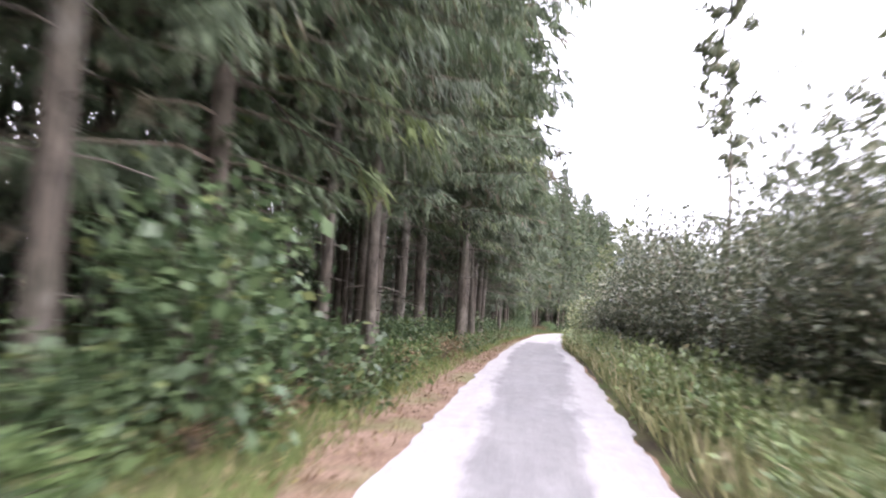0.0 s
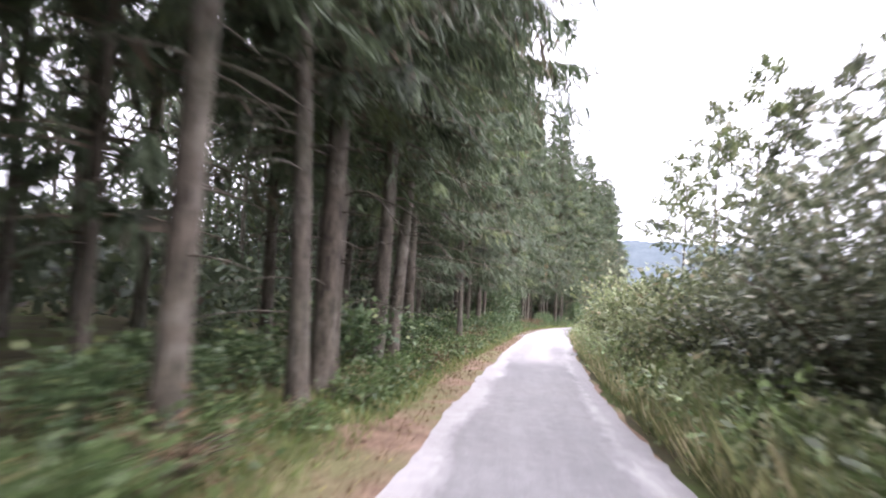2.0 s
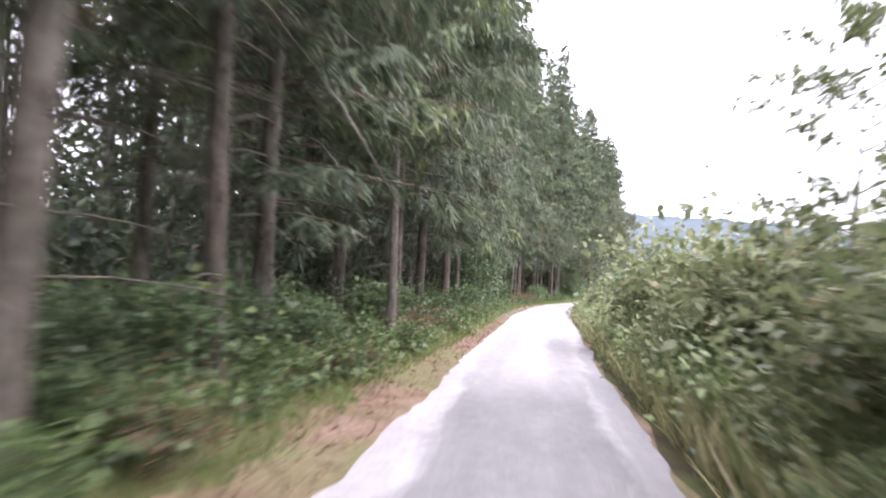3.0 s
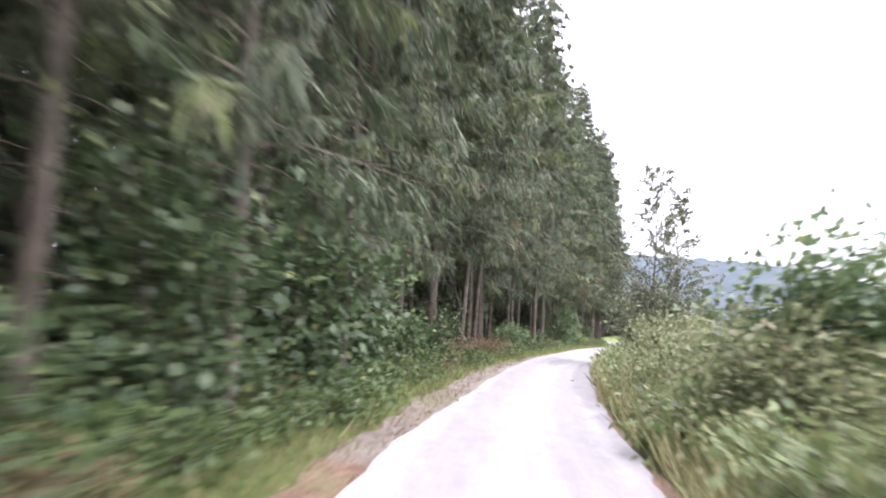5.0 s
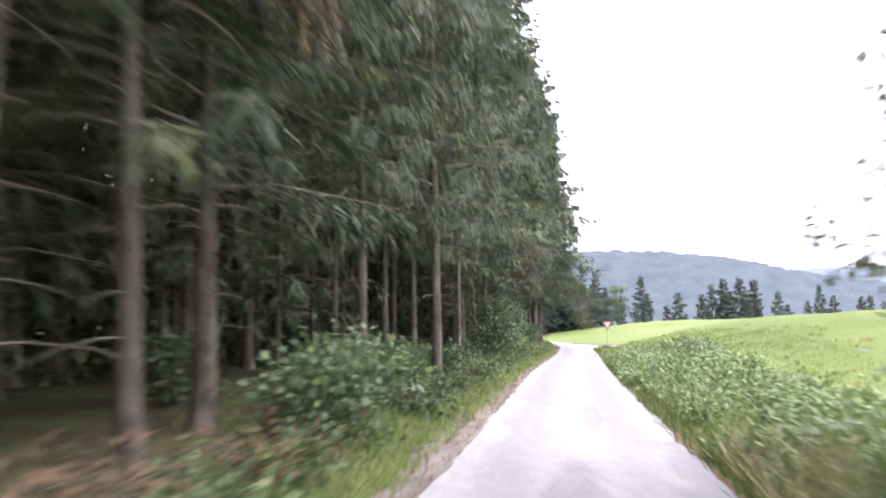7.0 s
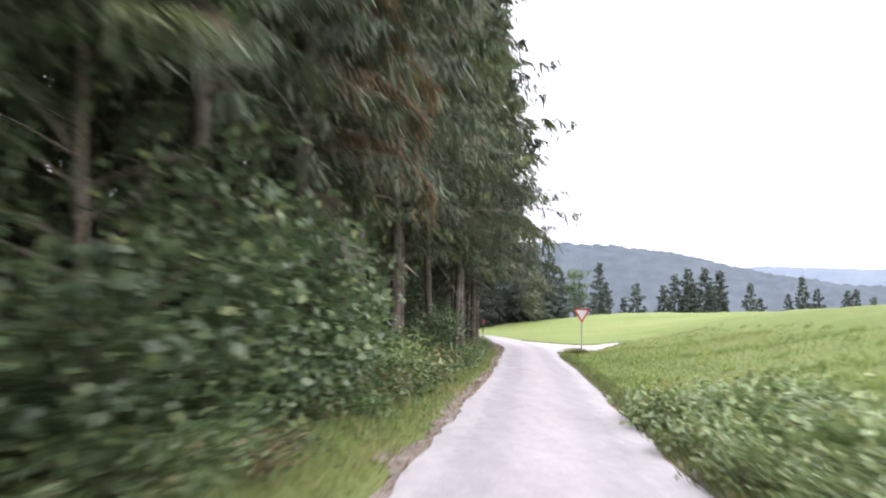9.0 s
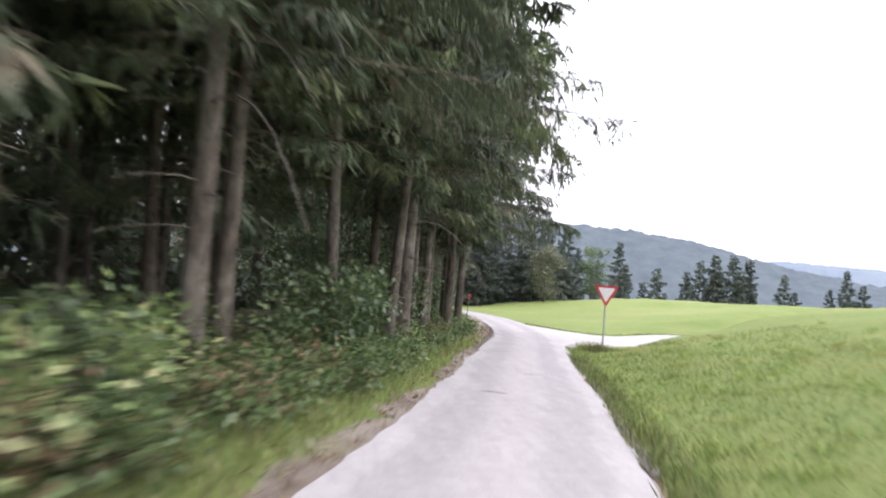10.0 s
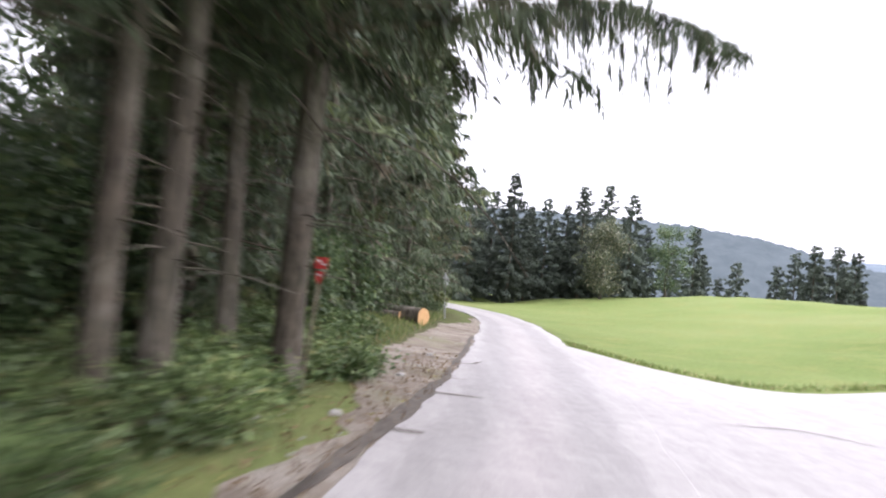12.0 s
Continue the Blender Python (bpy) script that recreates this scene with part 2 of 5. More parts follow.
def dirt_material():
    m, n, l, b = node_material("verge_dirt", 0.95, 0.1)
    co = n.new("ShaderNodeTexCoord").outputs["Object"]
    mid, fine, big = noise_node(n, l, 1.6, 5, 0.7, co), noise_node(n, l, 22.0, 4, 0.75, co), noise_node(n, l, 0.5, 3, 0.6, co)
    c = ramp(n, l, mid.outputs[0], (0.30, (0.12, 0.076, 0.052)), (0.50, (0.225, 0.154, 0.108)), (0.68, (0.28, 0.20, 0.15)))
    c = mix(n, l, ramp(n, l, big.outputs[0], (0.50, (0, 0, 0)), (0.64, (0.7, 0.7, 0.7))), c, (0.15, 0.165, 0.07))
    c = mix(n, l, 0.7, c, ramp(n, l, fine.outputs[0], (0.30, (0.15, 0.15, 0.15)), (0.70, (0.85, 0.85, 0.85))), "OVERLAY")
    l.new(c, b.inputs["Base Color"])
    bump(n, l, b, fine.outputs[0], 0.7, 0.02)
    return m


DIRT = dirt_material()
def gravel_material():
    m, n, l, b = node_material("grey_gravel", 0.95, 0.1)
    co = n.new("ShaderNodeTexCoord").outputs["Object"]
    mid, fine, big = noise_node(n, l, 1.2, 5, 0.7, co), noise_node(n, l, 26.0, 4, 0.75, co), noise_node(n, l, 0.6, 3, 0.6, co)
    c = ramp(n, l, mid.outputs[0], (0.32, (0.15, 0.122, 0.098)), (0.50, (0.25, 0.214, 0.175)), (0.68, (0.34, 0.31, 0.275)))
    c = mix(n, l, ramp(n, l, big.outputs[0], (0.54, (0, 0, 0)), (0.66, (0.6, 0.6, 0.6))), c, (0.17, 0.17, 0.085))
    c = mix(n, l, 0.7, c, ramp(n, l, fine.outputs[0], (0.30, (0.15, 0.15, 0.15)), (0.70, (0.85, 0.85, 0.85))), "OVERLAY")
    l.new(c, b.inputs["Base Color"])
    bump(n, l, b, fine.outputs[0], 0.8, 0.03)
    return m


GRAVEL = gravel_material()
SIGN_RED = plain_material("sign_red", (0.33, 0.022, 0.024), (0.42, 0.035, 0.034), 6, 0.4, 0.5)
SIGN_WHITE = plain_material("sign_white", (0.50, 0.50, 0.51), (0.62, 0.62, 0.61), 6, 0.4, 0.5)
SIGN_BACK = plain_material("sign_back_grey", (0.36, 0.38, 0.39), (0.46, 0.48, 0.49), 6, 0.5, 0.5, 0.2)
STEEL = plain_material("galvanised_steel", (0.36, 0.37, 0.38), (0.48, 0.49, 0.50), 14, 0.45, 0.5, 0.6)
CUT_WOOD = plain_material("cut_wood", (0.45, 0.26, 0.12), (0.62, 0.40, 0.20), 12, 0.8, 0.2)
STONE = plain_material("field_stone", (0.26, 0.25, 0.23), (0.46, 0.45, 0.42), 6, 0.9, 0.2, relief=0.7)
# the air's haze over both ridges is put into these blue base colours
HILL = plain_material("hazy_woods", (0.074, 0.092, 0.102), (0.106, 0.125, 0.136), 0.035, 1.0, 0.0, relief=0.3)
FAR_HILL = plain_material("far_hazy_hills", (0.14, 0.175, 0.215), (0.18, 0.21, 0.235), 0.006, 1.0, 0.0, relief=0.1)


# ---- helpers for meshes ----
def mesh_from(name, verts, faces, material, smooth=False):
    me = bpy.data.meshes.new(name)
    v, f = np.asarray(verts, np.float32).reshape(-1, 3), np.asarray(faces, np.int32)
    k = f.shape[1]
    me.vertices.add(len(v))
    me.vertices.foreach_set("co", v.ravel())
    me.loops.add(f.size)
    me.loops.foreach_set("vertex_index", f.ravel())
    me.polygons.add(len(f))
    me.polygons.foreach_set("loop_start", np.arange(0, f.size, k, dtype=np.int32))
    me.polygons.foreach_set("use_smooth", np.full(len(f), smooth))
    me.update(calc_edges=True)
    me.materials.append(material)
    return me


def under(name, me, parent, label=""):
    ob = new(name, me)
    ob.parent = parent
    return tagged(ob, label) if label else ob


def part(name, bm, material, parent, label="", smooth=False):
    me = bpy.data.meshes.new(name)
    bm.to_mesh(me)
    bm.free()
    me.materials.append(material)
    if smooth:
        me.polygons.foreach_set("use_smooth", np.ones(len(me.polygons), bool))
    return under(name, me, parent, label)


def tubes(paths, sides=6):
    """Quads of tubes along paths: each path is (points n x 3, radii n)."""
    vs, fs, base = [], [], 0
    ang = np.arange(sides) * 2 * np.pi / sides
    for p, r in paths:
        p, r = np.asarray(p, float), np.asarray(r, float)
        t = np.gradient(p, axis=0)
        t /= np.linalg.norm(t, axis=1, keepdims=True) + 1e-9
        ref = np.where(np.abs(t[:, 2:3]) > 0.8, [[1.0, 0, 0]], [[0, 0, 1.0]])
        u = np.cross(t, ref)
        u /= np.linalg.norm(u, axis=1, keepdims=True) + 1e-9
        w = np.cross(t, u)
        ring = p[:, None] + r[:, None, None] * (np.cos(ang)[None, :, None] * u[:, None] + np.sin(ang)[None, :, None] * w[:, None])
        vs.append(ring.reshape(-1, 3))
        i, j = np.meshgrid(np.arange(len(p) - 1), np.arange(sides), indexing="ij")
        a, c = base + i * sides + j, base + i * sides + (j + 1) % sides
        fs.append(np.stack([a, c, c + sides, a + sides], -1).reshape(-1, 4))
        base += len(p) * sides
    return np.concatenate(vs), np.concatenate(fs)


def needle_blades(at, along, side, length, width):
    """Thin pointed triangles that hang from their foot."""
    along = along / (np.linalg.norm(along, axis=1, keepdims=True) + 1e-9)
    side = side - (side * along).sum(1, keepdims=True) * along
    side = side / (np.linalg.norm(side, axis=1, keepdims=True) + 1e-9)
    L, W = np.reshape(length, (-1, 1)), np.reshape(width, (-1, 1)) / 2
    v = np.stack([at - side * W, at + side * W, at + along * L], 1)
    return v.reshape(-1, 3), np.arange(len(at) * 3).reshape(-1, 3)


def in_triangles(f):
    return f if f.shape[1] == 3 else np.concatenate([f[:, [0, 1, 2]], f[:, [0, 2, 3]]])


def kites(at, along, side, length, width, mid=0.42):
    """Leaf shapes: a pointed quad each, from its stem along one way."""
    at, along, side = np.asarray(at), np.asarray(along), np.asarray(side)
    along = along / (np.linalg.norm(along, axis=1, keepdims=True) + 1e-9)
    side = side - (side * along).sum(1, keepdims=True) * along
    side = side / (np.linalg.norm(side, axis=1, keepdims=True) + 1e-9)
    L, W = np.reshape(length, (-1, 1)), np.reshape(width, (-1, 1)) / 2
    v = np.stack([at, at + along * L * mid + side * W, at + along * L, at + along * L * mid - side * W], 1)
    return v.reshape(-1, 3), np.arange(len(at) * 4).reshape(-1, 4)


def unit_random(rng, n):
    d = rng.normal(size=(n, 3))
    return d / np.linalg.norm(d, axis=1, keepdims=True)


# ---- the lay of the land ----
LANE = np.array([(0, -80, 1.5), (0, -30, 0.65), (0.05, 0, 0.0), (0.12, 10, -0.22), (0.35, 20, -0.47), (0.52, 32, -1.02), (0.95, 43.5, -1.5),
                 (1.6, 55.0, -2.0), (2.4, 67.3, -2.45), (4.1, 80.0, -2.92), (7.1, 93.3, -3.48), (9.3, 102.5, -3.84), (12.0, 112.8, -4.33),
                 (14.7, 123.1, -4.82), (16.2, 129.5, -5.09), (18.6, 139.4, -5.51), (19.8, 146.1, -5.79), (20.8, 154.7, -6.14), (21.9, 167.8, -6.70),
                 (21.0, 180.0, -7.15), (16.5, 193.0, -7.6), (6.0, 207.0, -8.1), (-10.0, 222.0, -8.7), (-32.0, 238.0, -9.5)])


def spline(points, step):
    """A smooth line through the points, sampled about every step metres."""
    p = np.vstack([2 * points[0] - points[1], points, 2 * points[-1] - points[-2]])
    out = []
    for a, b, c, d in zip(p[:-3], p[1:-2], p[2:-1], p[3:]):
        u = np.linspace(0, 1, max(2, int(np.linalg.norm(c - b) / step)), endpoint=False)[:, None]
        out.append(0.5 * (2 * b + (c - a) * u + (2 * a - 5 * b + 4 * c - d) * u**2 + (3 * b - a - 3 * c + d) * u**3))
    return np.vstack(out + [points[-1:]])


CENTRE = spline(LANE, 1.0)
ALONG = np.gradient(CENTRE[:, :2], axis=0)
ALONG /= np.linalg.norm(ALONG, axis=1, keepdims=True)
RUN = np.concatenate([[0], np.cumsum(np.linalg.norm(np.diff(CENTRE[:, :2], axis=0), axis=1))]) - 80.0


def lane_place(x, y):
    """Metres along the lane, metres to its right, and the lane's height there."""
    q = np.stack([np.ravel(x), np.ravel(y)], 1)
    s, d, z = np.empty(len(q)), np.empty(len(q)), np.empty(len(q))
    for k in range(0, len(q), 20000):
        e = q[k:k + 20000, None] - CENTRE[None, :, :2]
        i = (e**2).sum(2).argmin(1)
        j = np.arange(len(i))
        f = (e[j, i] * ALONG[i]).sum(1)
        inside = np.clip(f, -1, 1)
        s[k:k + 20000] = RUN[i] + f
        d[k:k + 20000] = e[j, i, 0] * ALONG[i, 1] - e[j, i, 1] * ALONG[i, 0]
        z[k:k + 20000] = np.interp(RUN[i] + inside, RUN, CENTRE[:, 2])
        far = np.abs(f) > 2
        d[k:k + 20000][far] = np.sign(d[k:k + 20000][far]) * np.sqrt((e[j, i][far] ** 2).sum(1))
    return s, d, z


def step01(a, b, v):
    u = np.clip((v - a) / (b - a), 0, 1)
    return u * u * (3 - 2 * u)


def land(x, y):
    """The ground's height without the lane's own bed."""
    shape, x, y = np.shape(x), np.ravel(x).astype(float), np.ravel(y).astype(float)
    s, d, z = lane_place(x, y)
    r, lft = np.maximum(d, 0), np.maximum(-d, 0)
    open_field = np.maximum(step01(78, 92, s), step01(14, 40, r))
    plane = -4.82 - 0.0433 * ((x - 14.7) * 0.256 + (y - 123.1) * 0.967)
    z = z + (np.clip(plane, -16.0, -2.2) - z) * step01(14, 42, r)
    h = z + 0.30 * step01(1.6, 5.0, lft) + 0.03 * np.clip(lft - 5, 0, 40)
    before = y - np.interp(x, [18.5, 20.5, 26.9, 40.4, 54.9, 82.0, 136.6], [131.9, 136.9, 141.7, 149.2, 155.9, 167.6, 191.0])
    beyond = y - np.interp(x, [21.9, 27.4, 39.0, 54.6, 81.7, 136.4], [150.7, 149.2, 153.2, 160.4, 172.6, 196.0])
    h += open_field * (0.45 * step01(1.7, 5.0, r) + 1.6 * step01(3.0, 14.0, r) - 0.5 * step01(15.0, 32.0, r)) * step01(60, 36, r) * step01(-0.2, -3.6, before) * step01(95, 112, s)
    h += open_field * (2.32 * step01(2.0, 46.0, r) - 0.20 * np.maximum(r - 45, 0)) - (1 - open_field) * 0.10 * np.clip(r - 2.5, 0, 14)
    h += 1.5 * step01(0.5, 7, beyond) * step01(5, 26, r) * step01(90, 55, beyond) * step01(88, 56, r) - 0.086 * np.clip(beyond - 39, 0, 60) * step01(5, 26, r)
    h += 0.12 * (np.sin(x * 0.31 + 1.0) * np.cos(y * 0.27) + 0.5 * np.sin(x * 0.83 + y * 0.61)) * step01(2.0, 6.0, np.abs(d))
    h = np.maximum(h, -42.0 + 0.003 * np.hypot(x, y))
    return h.reshape(shape)


def land1(x, y):
    return float(land(np.array([x]), np.array([y]))[0])


def beside(s, d):
    """The place s metres along the lane and d metres to its right."""
    cx, cy = np.interp(s, RUN, CENTRE[:, 0]), np.interp(s, RUN, CENTRE[:, 1])
    ax, ay = np.interp(s, RUN, ALONG[:, 0]), np.interp(s, RUN, ALONG[:, 1])
    return cx + d * ay, cy - d * ax


def axis(dense_from, dense_to, step, reach):
    mid = np.arange(dense_from, dense_to + step / 2, step)
    grow = step * np.cumsum(1.13 ** np.arange(1, 60))
    grow = grow[grow < reach]
    return np.concatenate([dense_from - grow[::-1], mid, dense_to + grow])


def build_ground():
    xs, ys = axis(-22, 62, 1.0, 3500), axis(-12, 175, 1.0, 3500)
    gx, gy = np.meshgrid(xs, ys, indexing="ij")
    gz = land(gx, gy)
    s, d, _ = lane_place(gx, gy)
    nx, ny = len(xs), len(ys)
    i, j = np.meshgrid(np.arange(nx - 1), np.arange(ny - 1), indexing="ij")
    a = i * ny + j
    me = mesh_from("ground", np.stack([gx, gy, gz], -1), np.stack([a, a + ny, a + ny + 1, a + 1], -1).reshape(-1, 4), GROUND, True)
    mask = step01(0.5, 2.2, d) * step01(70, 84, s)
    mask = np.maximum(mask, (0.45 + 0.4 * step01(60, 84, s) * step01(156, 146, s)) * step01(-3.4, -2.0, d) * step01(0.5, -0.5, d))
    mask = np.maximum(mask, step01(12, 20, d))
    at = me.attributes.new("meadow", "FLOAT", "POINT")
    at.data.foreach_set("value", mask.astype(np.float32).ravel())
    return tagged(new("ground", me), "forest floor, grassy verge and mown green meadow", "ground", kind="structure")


build_ground()


def strip(name, centre, left, right, lift, material, cols=9, edge=0.06, seed=0, right_drop=None):
    """A draped band along a line, from left to right metres beside it, with an uneven rim."""
    rng = np.random.default_rng(seed)
    t = np.gradient(centre, axis=0)
    t /= np.linalg.norm(t, axis=1, keepdims=True)
    nrm = np.stack([t[:, 1], -t[:, 0]], 1)
    n = len(centre)
    wob = lambda: np.convolve(rng.normal(size=n + 8), np.ones(5) / 5, "valid")[:n] * edge * 2 + rng.normal(size=n) * edge * 0.4
    lo, hi = left + wob(), right + wob()
    u = np.concatenate([[0], np.linspace(0.012, 0.988, cols - 2), [1]])
    off = lo[:, None] * (1 - u) + hi[:, None] * u
    xy = centre[:, None] + off[..., None] * nrm[:, None]
    z = land(xy[..., 0], xy[..., 1]) + lift
    z[:, 0] -= lift + 0.03
    z[:, -1] -= lift + 0.03 if right_drop is None else right_drop
    i, j = np.meshgrid(np.arange(n - 1), np.arange(cols - 1), indexing="ij")
    a = i * cols + j
    f = np.stack([a, a + 1, a + cols + 1, a + cols], -1).reshape(-1, 4)
    me = mesh_from(name, np.concatenate([xy, z[..., None]], -1), f, material, False)
    uvl = me.uv_layers.new(name="across")
    run = np.concatenate([[0], np.cumsum(np.linalg.norm(np.diff(centre, axis=0), axis=1))])
    across = np.abs(off) / np.maximum(np.abs(lo), np.abs(hi))[:, None]
    uv = np.stack([across, np.broadcast_to((run / 200.0)[:, None], across.shape)], -1).reshape(-1, 2)
    uvl.data.foreach_set("uv", uv[f.ravel()].astype(np.float32).ravel())
    side = me.attributes.new("offset", "FLOAT", "POINT")
    side.data.foreach_set("value", off.astype(np.float32).ravel())
    return new(name, me)


FINE = spline(LANE[1:], 0.35)[:, :2]
FINE_S = np.concatenate([[0], np.cumsum(np.linalg.norm(np.diff(FINE, axis=0), axis=1))]) - 30
wide = step01(140, 156, FINE_S) * 0.5
half = 1.29 + 0.12 * step01(40, 62, FINE_S)
left_half = half - 0.18 * step01(62, 70, FINE_S) * step01(87, 80, FINE_S)
tagged(strip("road", FINE, -left_half, half + wide * 0.3, 0.035, ASPHALT, 11, 0.04, 1, np.where((FINE_S > 131) & (FINE_S < 163), 0.009, 0.065)),
       "narrow worn pale asphalt lane with dusty crumbling sides", "road", kind="structure")


FAR_RIM = spline(np.array([(21.6, 161.8), (22.7, 155.4), (23.9, 151.3), (27.4, 149.2), (39.0, 153.2), (54.6, 160.4), (81.7, 172.6)], float), 0.5)


def side_road():
    """The branch, spread between its two rims from the lane outwards."""
    near_rim = spline(np.array([(18.5, 131.9), (19.3, 135.1), (20.5, 136.9), (26.9, 141.7), (40.4, 149.2), (54.9, 155.9), (82.0, 167.6)], float), 0.5)
    n, cols = 140, 25
    pick = lambda c: np.stack([np.interp(np.linspace(0, 1, n) ** 1.3, np.linspace(0, 1, len(c)), c[:, k]) for k in range(2)], 1)
    a, b = pick(FAR_RIM), pick(near_rim)
    u = np.linspace(0, 1, cols)[None, :, None]
    xy = a[:, None] * (1 - u) + b[:, None] * u
    z = land(xy[..., 0], xy[..., 1]) + 0.029
    z[:, 0] -= 0.06
    z[:, -1] -= 0.06
    i, j = np.meshgrid(np.arange(n - 1), np.arange(cols - 1), indexing="ij")
    q = i * cols + j
    f = np.stack([q, q + cols, q + cols + 1, q + 1], -1).reshape(-1, 4)
    me = mesh_from("side_road", np.concatenate([xy, z[..., None]], -1), f, ASPHALT, True)
    uvl = me.uv_layers.new(name="across")
    away = 1.0 - 0.42 * step01(1.5, 12.0, lane_place(xy[..., 0], xy[..., 1])[1])
    uvl.data.foreach_set("uv", np.stack([away, np.full(away.size, 0.9)], 1)[f.ravel()].astype(np.float32).ravel())
    return tagged(new("side_road", me), "pale asphalt side road branching off between the meadows", "road", kind="structure")


side_road()
def wood_verge(start, stop, soil, label, seed):
    near = (FINE_S > start) & (FINE_S < stop)
    fs = FINE_S[near]
    gravel = 0.82 - 0.27 * step01(40, 60, fs) - 0.2 * step01(70, 95, fs)
    tagged(strip("verge", FINE[near], -left_half[near] - gravel, -left_half[near] + 0.4, 0.016, soil, 7, 0.16, seed), label, "verge", kind="structure")


wood_verge(-12, 62, DIRT, "bare reddish dirt and gravel edge beside the asphalt", 3)
wood_verge(61.6, 141, GRAVEL, "narrow grey-brown gravel edge beside the asphalt", 5)
near = (FINE_S > 140.5) & (FINE_S < 172)
fs = FINE_S[near]
gravel = 0.36 + 1.15 * step01(141, 152, fs) * step01(168, 160, fs)
tagged(strip("verge", FINE[near], -left_half[near] - gravel, -left_half[near] + 0.4, 0.016, GRAVEL, 9, 0.14, 7), "grey gravel pull-out beside the junction", "verge", kind="structure")
near = (FINE_S > -12) & (FINE_S < 133)
tagged(strip("verge", FINE[near], half[near] - 0.4, half[near] + 0.05, 0.016, DIRT, 4, 0.05, 4), "thin grey-brown crumbled edge between asphalt and grass", "verge", kind="structure")


# ---- spruces ----
def spruce_crown(rng, height, base, reach, whorl_gap, sprays, blade, slim=0.17, fine_to=9.5, taper=0.75):
    """Drooping whorls of boughs hung with needle sprays; returns sprays and bough paths."""
    at, along, side, length, boughs = [], [], [], [], []
    z = base
    while z < height - 0.3:
        f = (z - base) / (height - base)
        coarse = 1.0 + 0.9 * float(step01(fine_to - 2, fine_to + 4, np.array(z)))
        long = reach * min(1.0, (1 - f) ** taper * (0.75 + 0.5 * min(1, f * 6))) * rng.uniform(0.75, 1.15) + 0.15
        k = rng.integers(4, 7)
        for a in rng.uniform(0, 6.28) + np.arange(k) * 6.283 / k + rng.normal(0, 0.25, k):
            if rng.random() < 0.12:
                continue
            L = long * (rng.uniform(0.45, 1.05) if rng.random() < 0.9 else rng.uniform(1.05, 1.2))
            u = np.linspace(0, 1, 7)
            droop = (0.10 - 0.62 * (1 - f * 0.75)) * L
            h = z + rng.uniform(-0.2, 0.2) + 0.25 * L * u * (1 - f) + droop * u**2 * 1.1 + 0.2 * L * u**4
            line = np.stack([np.cos(a) * L * u, np.sin(a) * L * u, h], 1)
            line[:, :2] += np.array([-np.sin(a), np.cos(a)]) * (rng.normal(0, 0.10) * L * u**2)[:, None]
            boughs.append((line[::2], (0.034 * (1 - u * 0.75) * (0.5 + L / reach * 0.5))[::2]))
            hang_on(rng, line, np.array([np.cos(a), np.sin(a), 0]), L, max(4, int(sprays * L / reach / coarse)), 1.2 - 0.6 * f, coarse, at, along, side, length)
        z += whorl_gap * rng.uniform(0.7, 1.3) * (1.0 - 0.2 * f)
    at, along, side, length = np.concatenate(at), np.concatenate(along), np.concatenate(side), np.concatenate(length)
    v, f = needle_blades(at, along, side, length * blade, rng.uniform(0.7, 1.3, len(at)) * slim * blade * np.maximum(1, length))
    return v, f, boughs


def hang_on(rng, line, out, L, n, hang, size, at, along, side, length, per=7):
    """Feathered twigs along one bough, spreading and drooping, each with short needle sprays on both sides."""
    u = np.linspace(0, 1, len(line))
    m = max(2, n // per)
    v = np.repeat(np.sqrt(rng.uniform(0.03, 1.0, m)), per)
    n = m * per
    p = np.stack([np.interp(v, u, line[:, c]) for c in range(3)], 1)
    sgn, tan = np.repeat(rng.choice([-1, 1], m), per), np.array([-out[1], out[0], 0])
    twig = out * np.repeat(rng.uniform(0.1, 0.9, m), per)[:, None] + tan * (sgn * np.repeat(rng.uniform(0.1, 1.0, m), per))[:, None]
    twig[:, 2] -= np.repeat(rng.uniform(0.0, 1.5, m) * min(hang, 1.6), per)
    twig /= np.linalg.norm(twig, axis=1, keepdims=True)
    long = np.repeat(rng.uniform(0.35, 1.0, m), per) * (0.16 + 0.26 * L * (1.1 - v * 0.7))
    w = (np.tile(np.arange(per), m) + rng.uniform(0, 0.9, n)) / per
    p = p + twig * (w * long)[:, None]
    p[:, 2] -= 0.25 * w**2 * long * hang
    across = np.cross(twig, np.stack([rng.normal(0, 0.35, n), rng.normal(0, 0.35, n), np.ones(n)], 1))
    flip = np.where(np.arange(n) % 2 == 0, 1.0, -1.0)
    way = twig * rng.uniform(0.5, 1.1, n)[:, None] + across * (flip * rng.uniform(0.3, 0.9, n))[:, None]
    way[:, 2] -= rng.uniform(0.0, 0.7, n) * hang
    at.append(p), along.append(way), side.append(tan + unit_random(rng, n) * 0.75)
    length.append(rng.uniform(0.55, 1.4, n) * size)


def two_part_mesh(name, a, b, first, second):
    """One mesh of two sets of quads with a material each."""
    a, b = (a[0], in_triangles(a[1])), (b[0], in_triangles(b[1]))
    v = np.concatenate([a[0], b[0]])
    f = np.concatenate([a[1], b[1] + len(a[0])])
    me = mesh_from(name, v, f, first)
    me.materials.append(second)
    me.polygons.foreach_set("material_index", np.concatenate([np.zeros(len(a[1]), np.int32), np.ones(len(b[1]), np.int32)]))
    return me


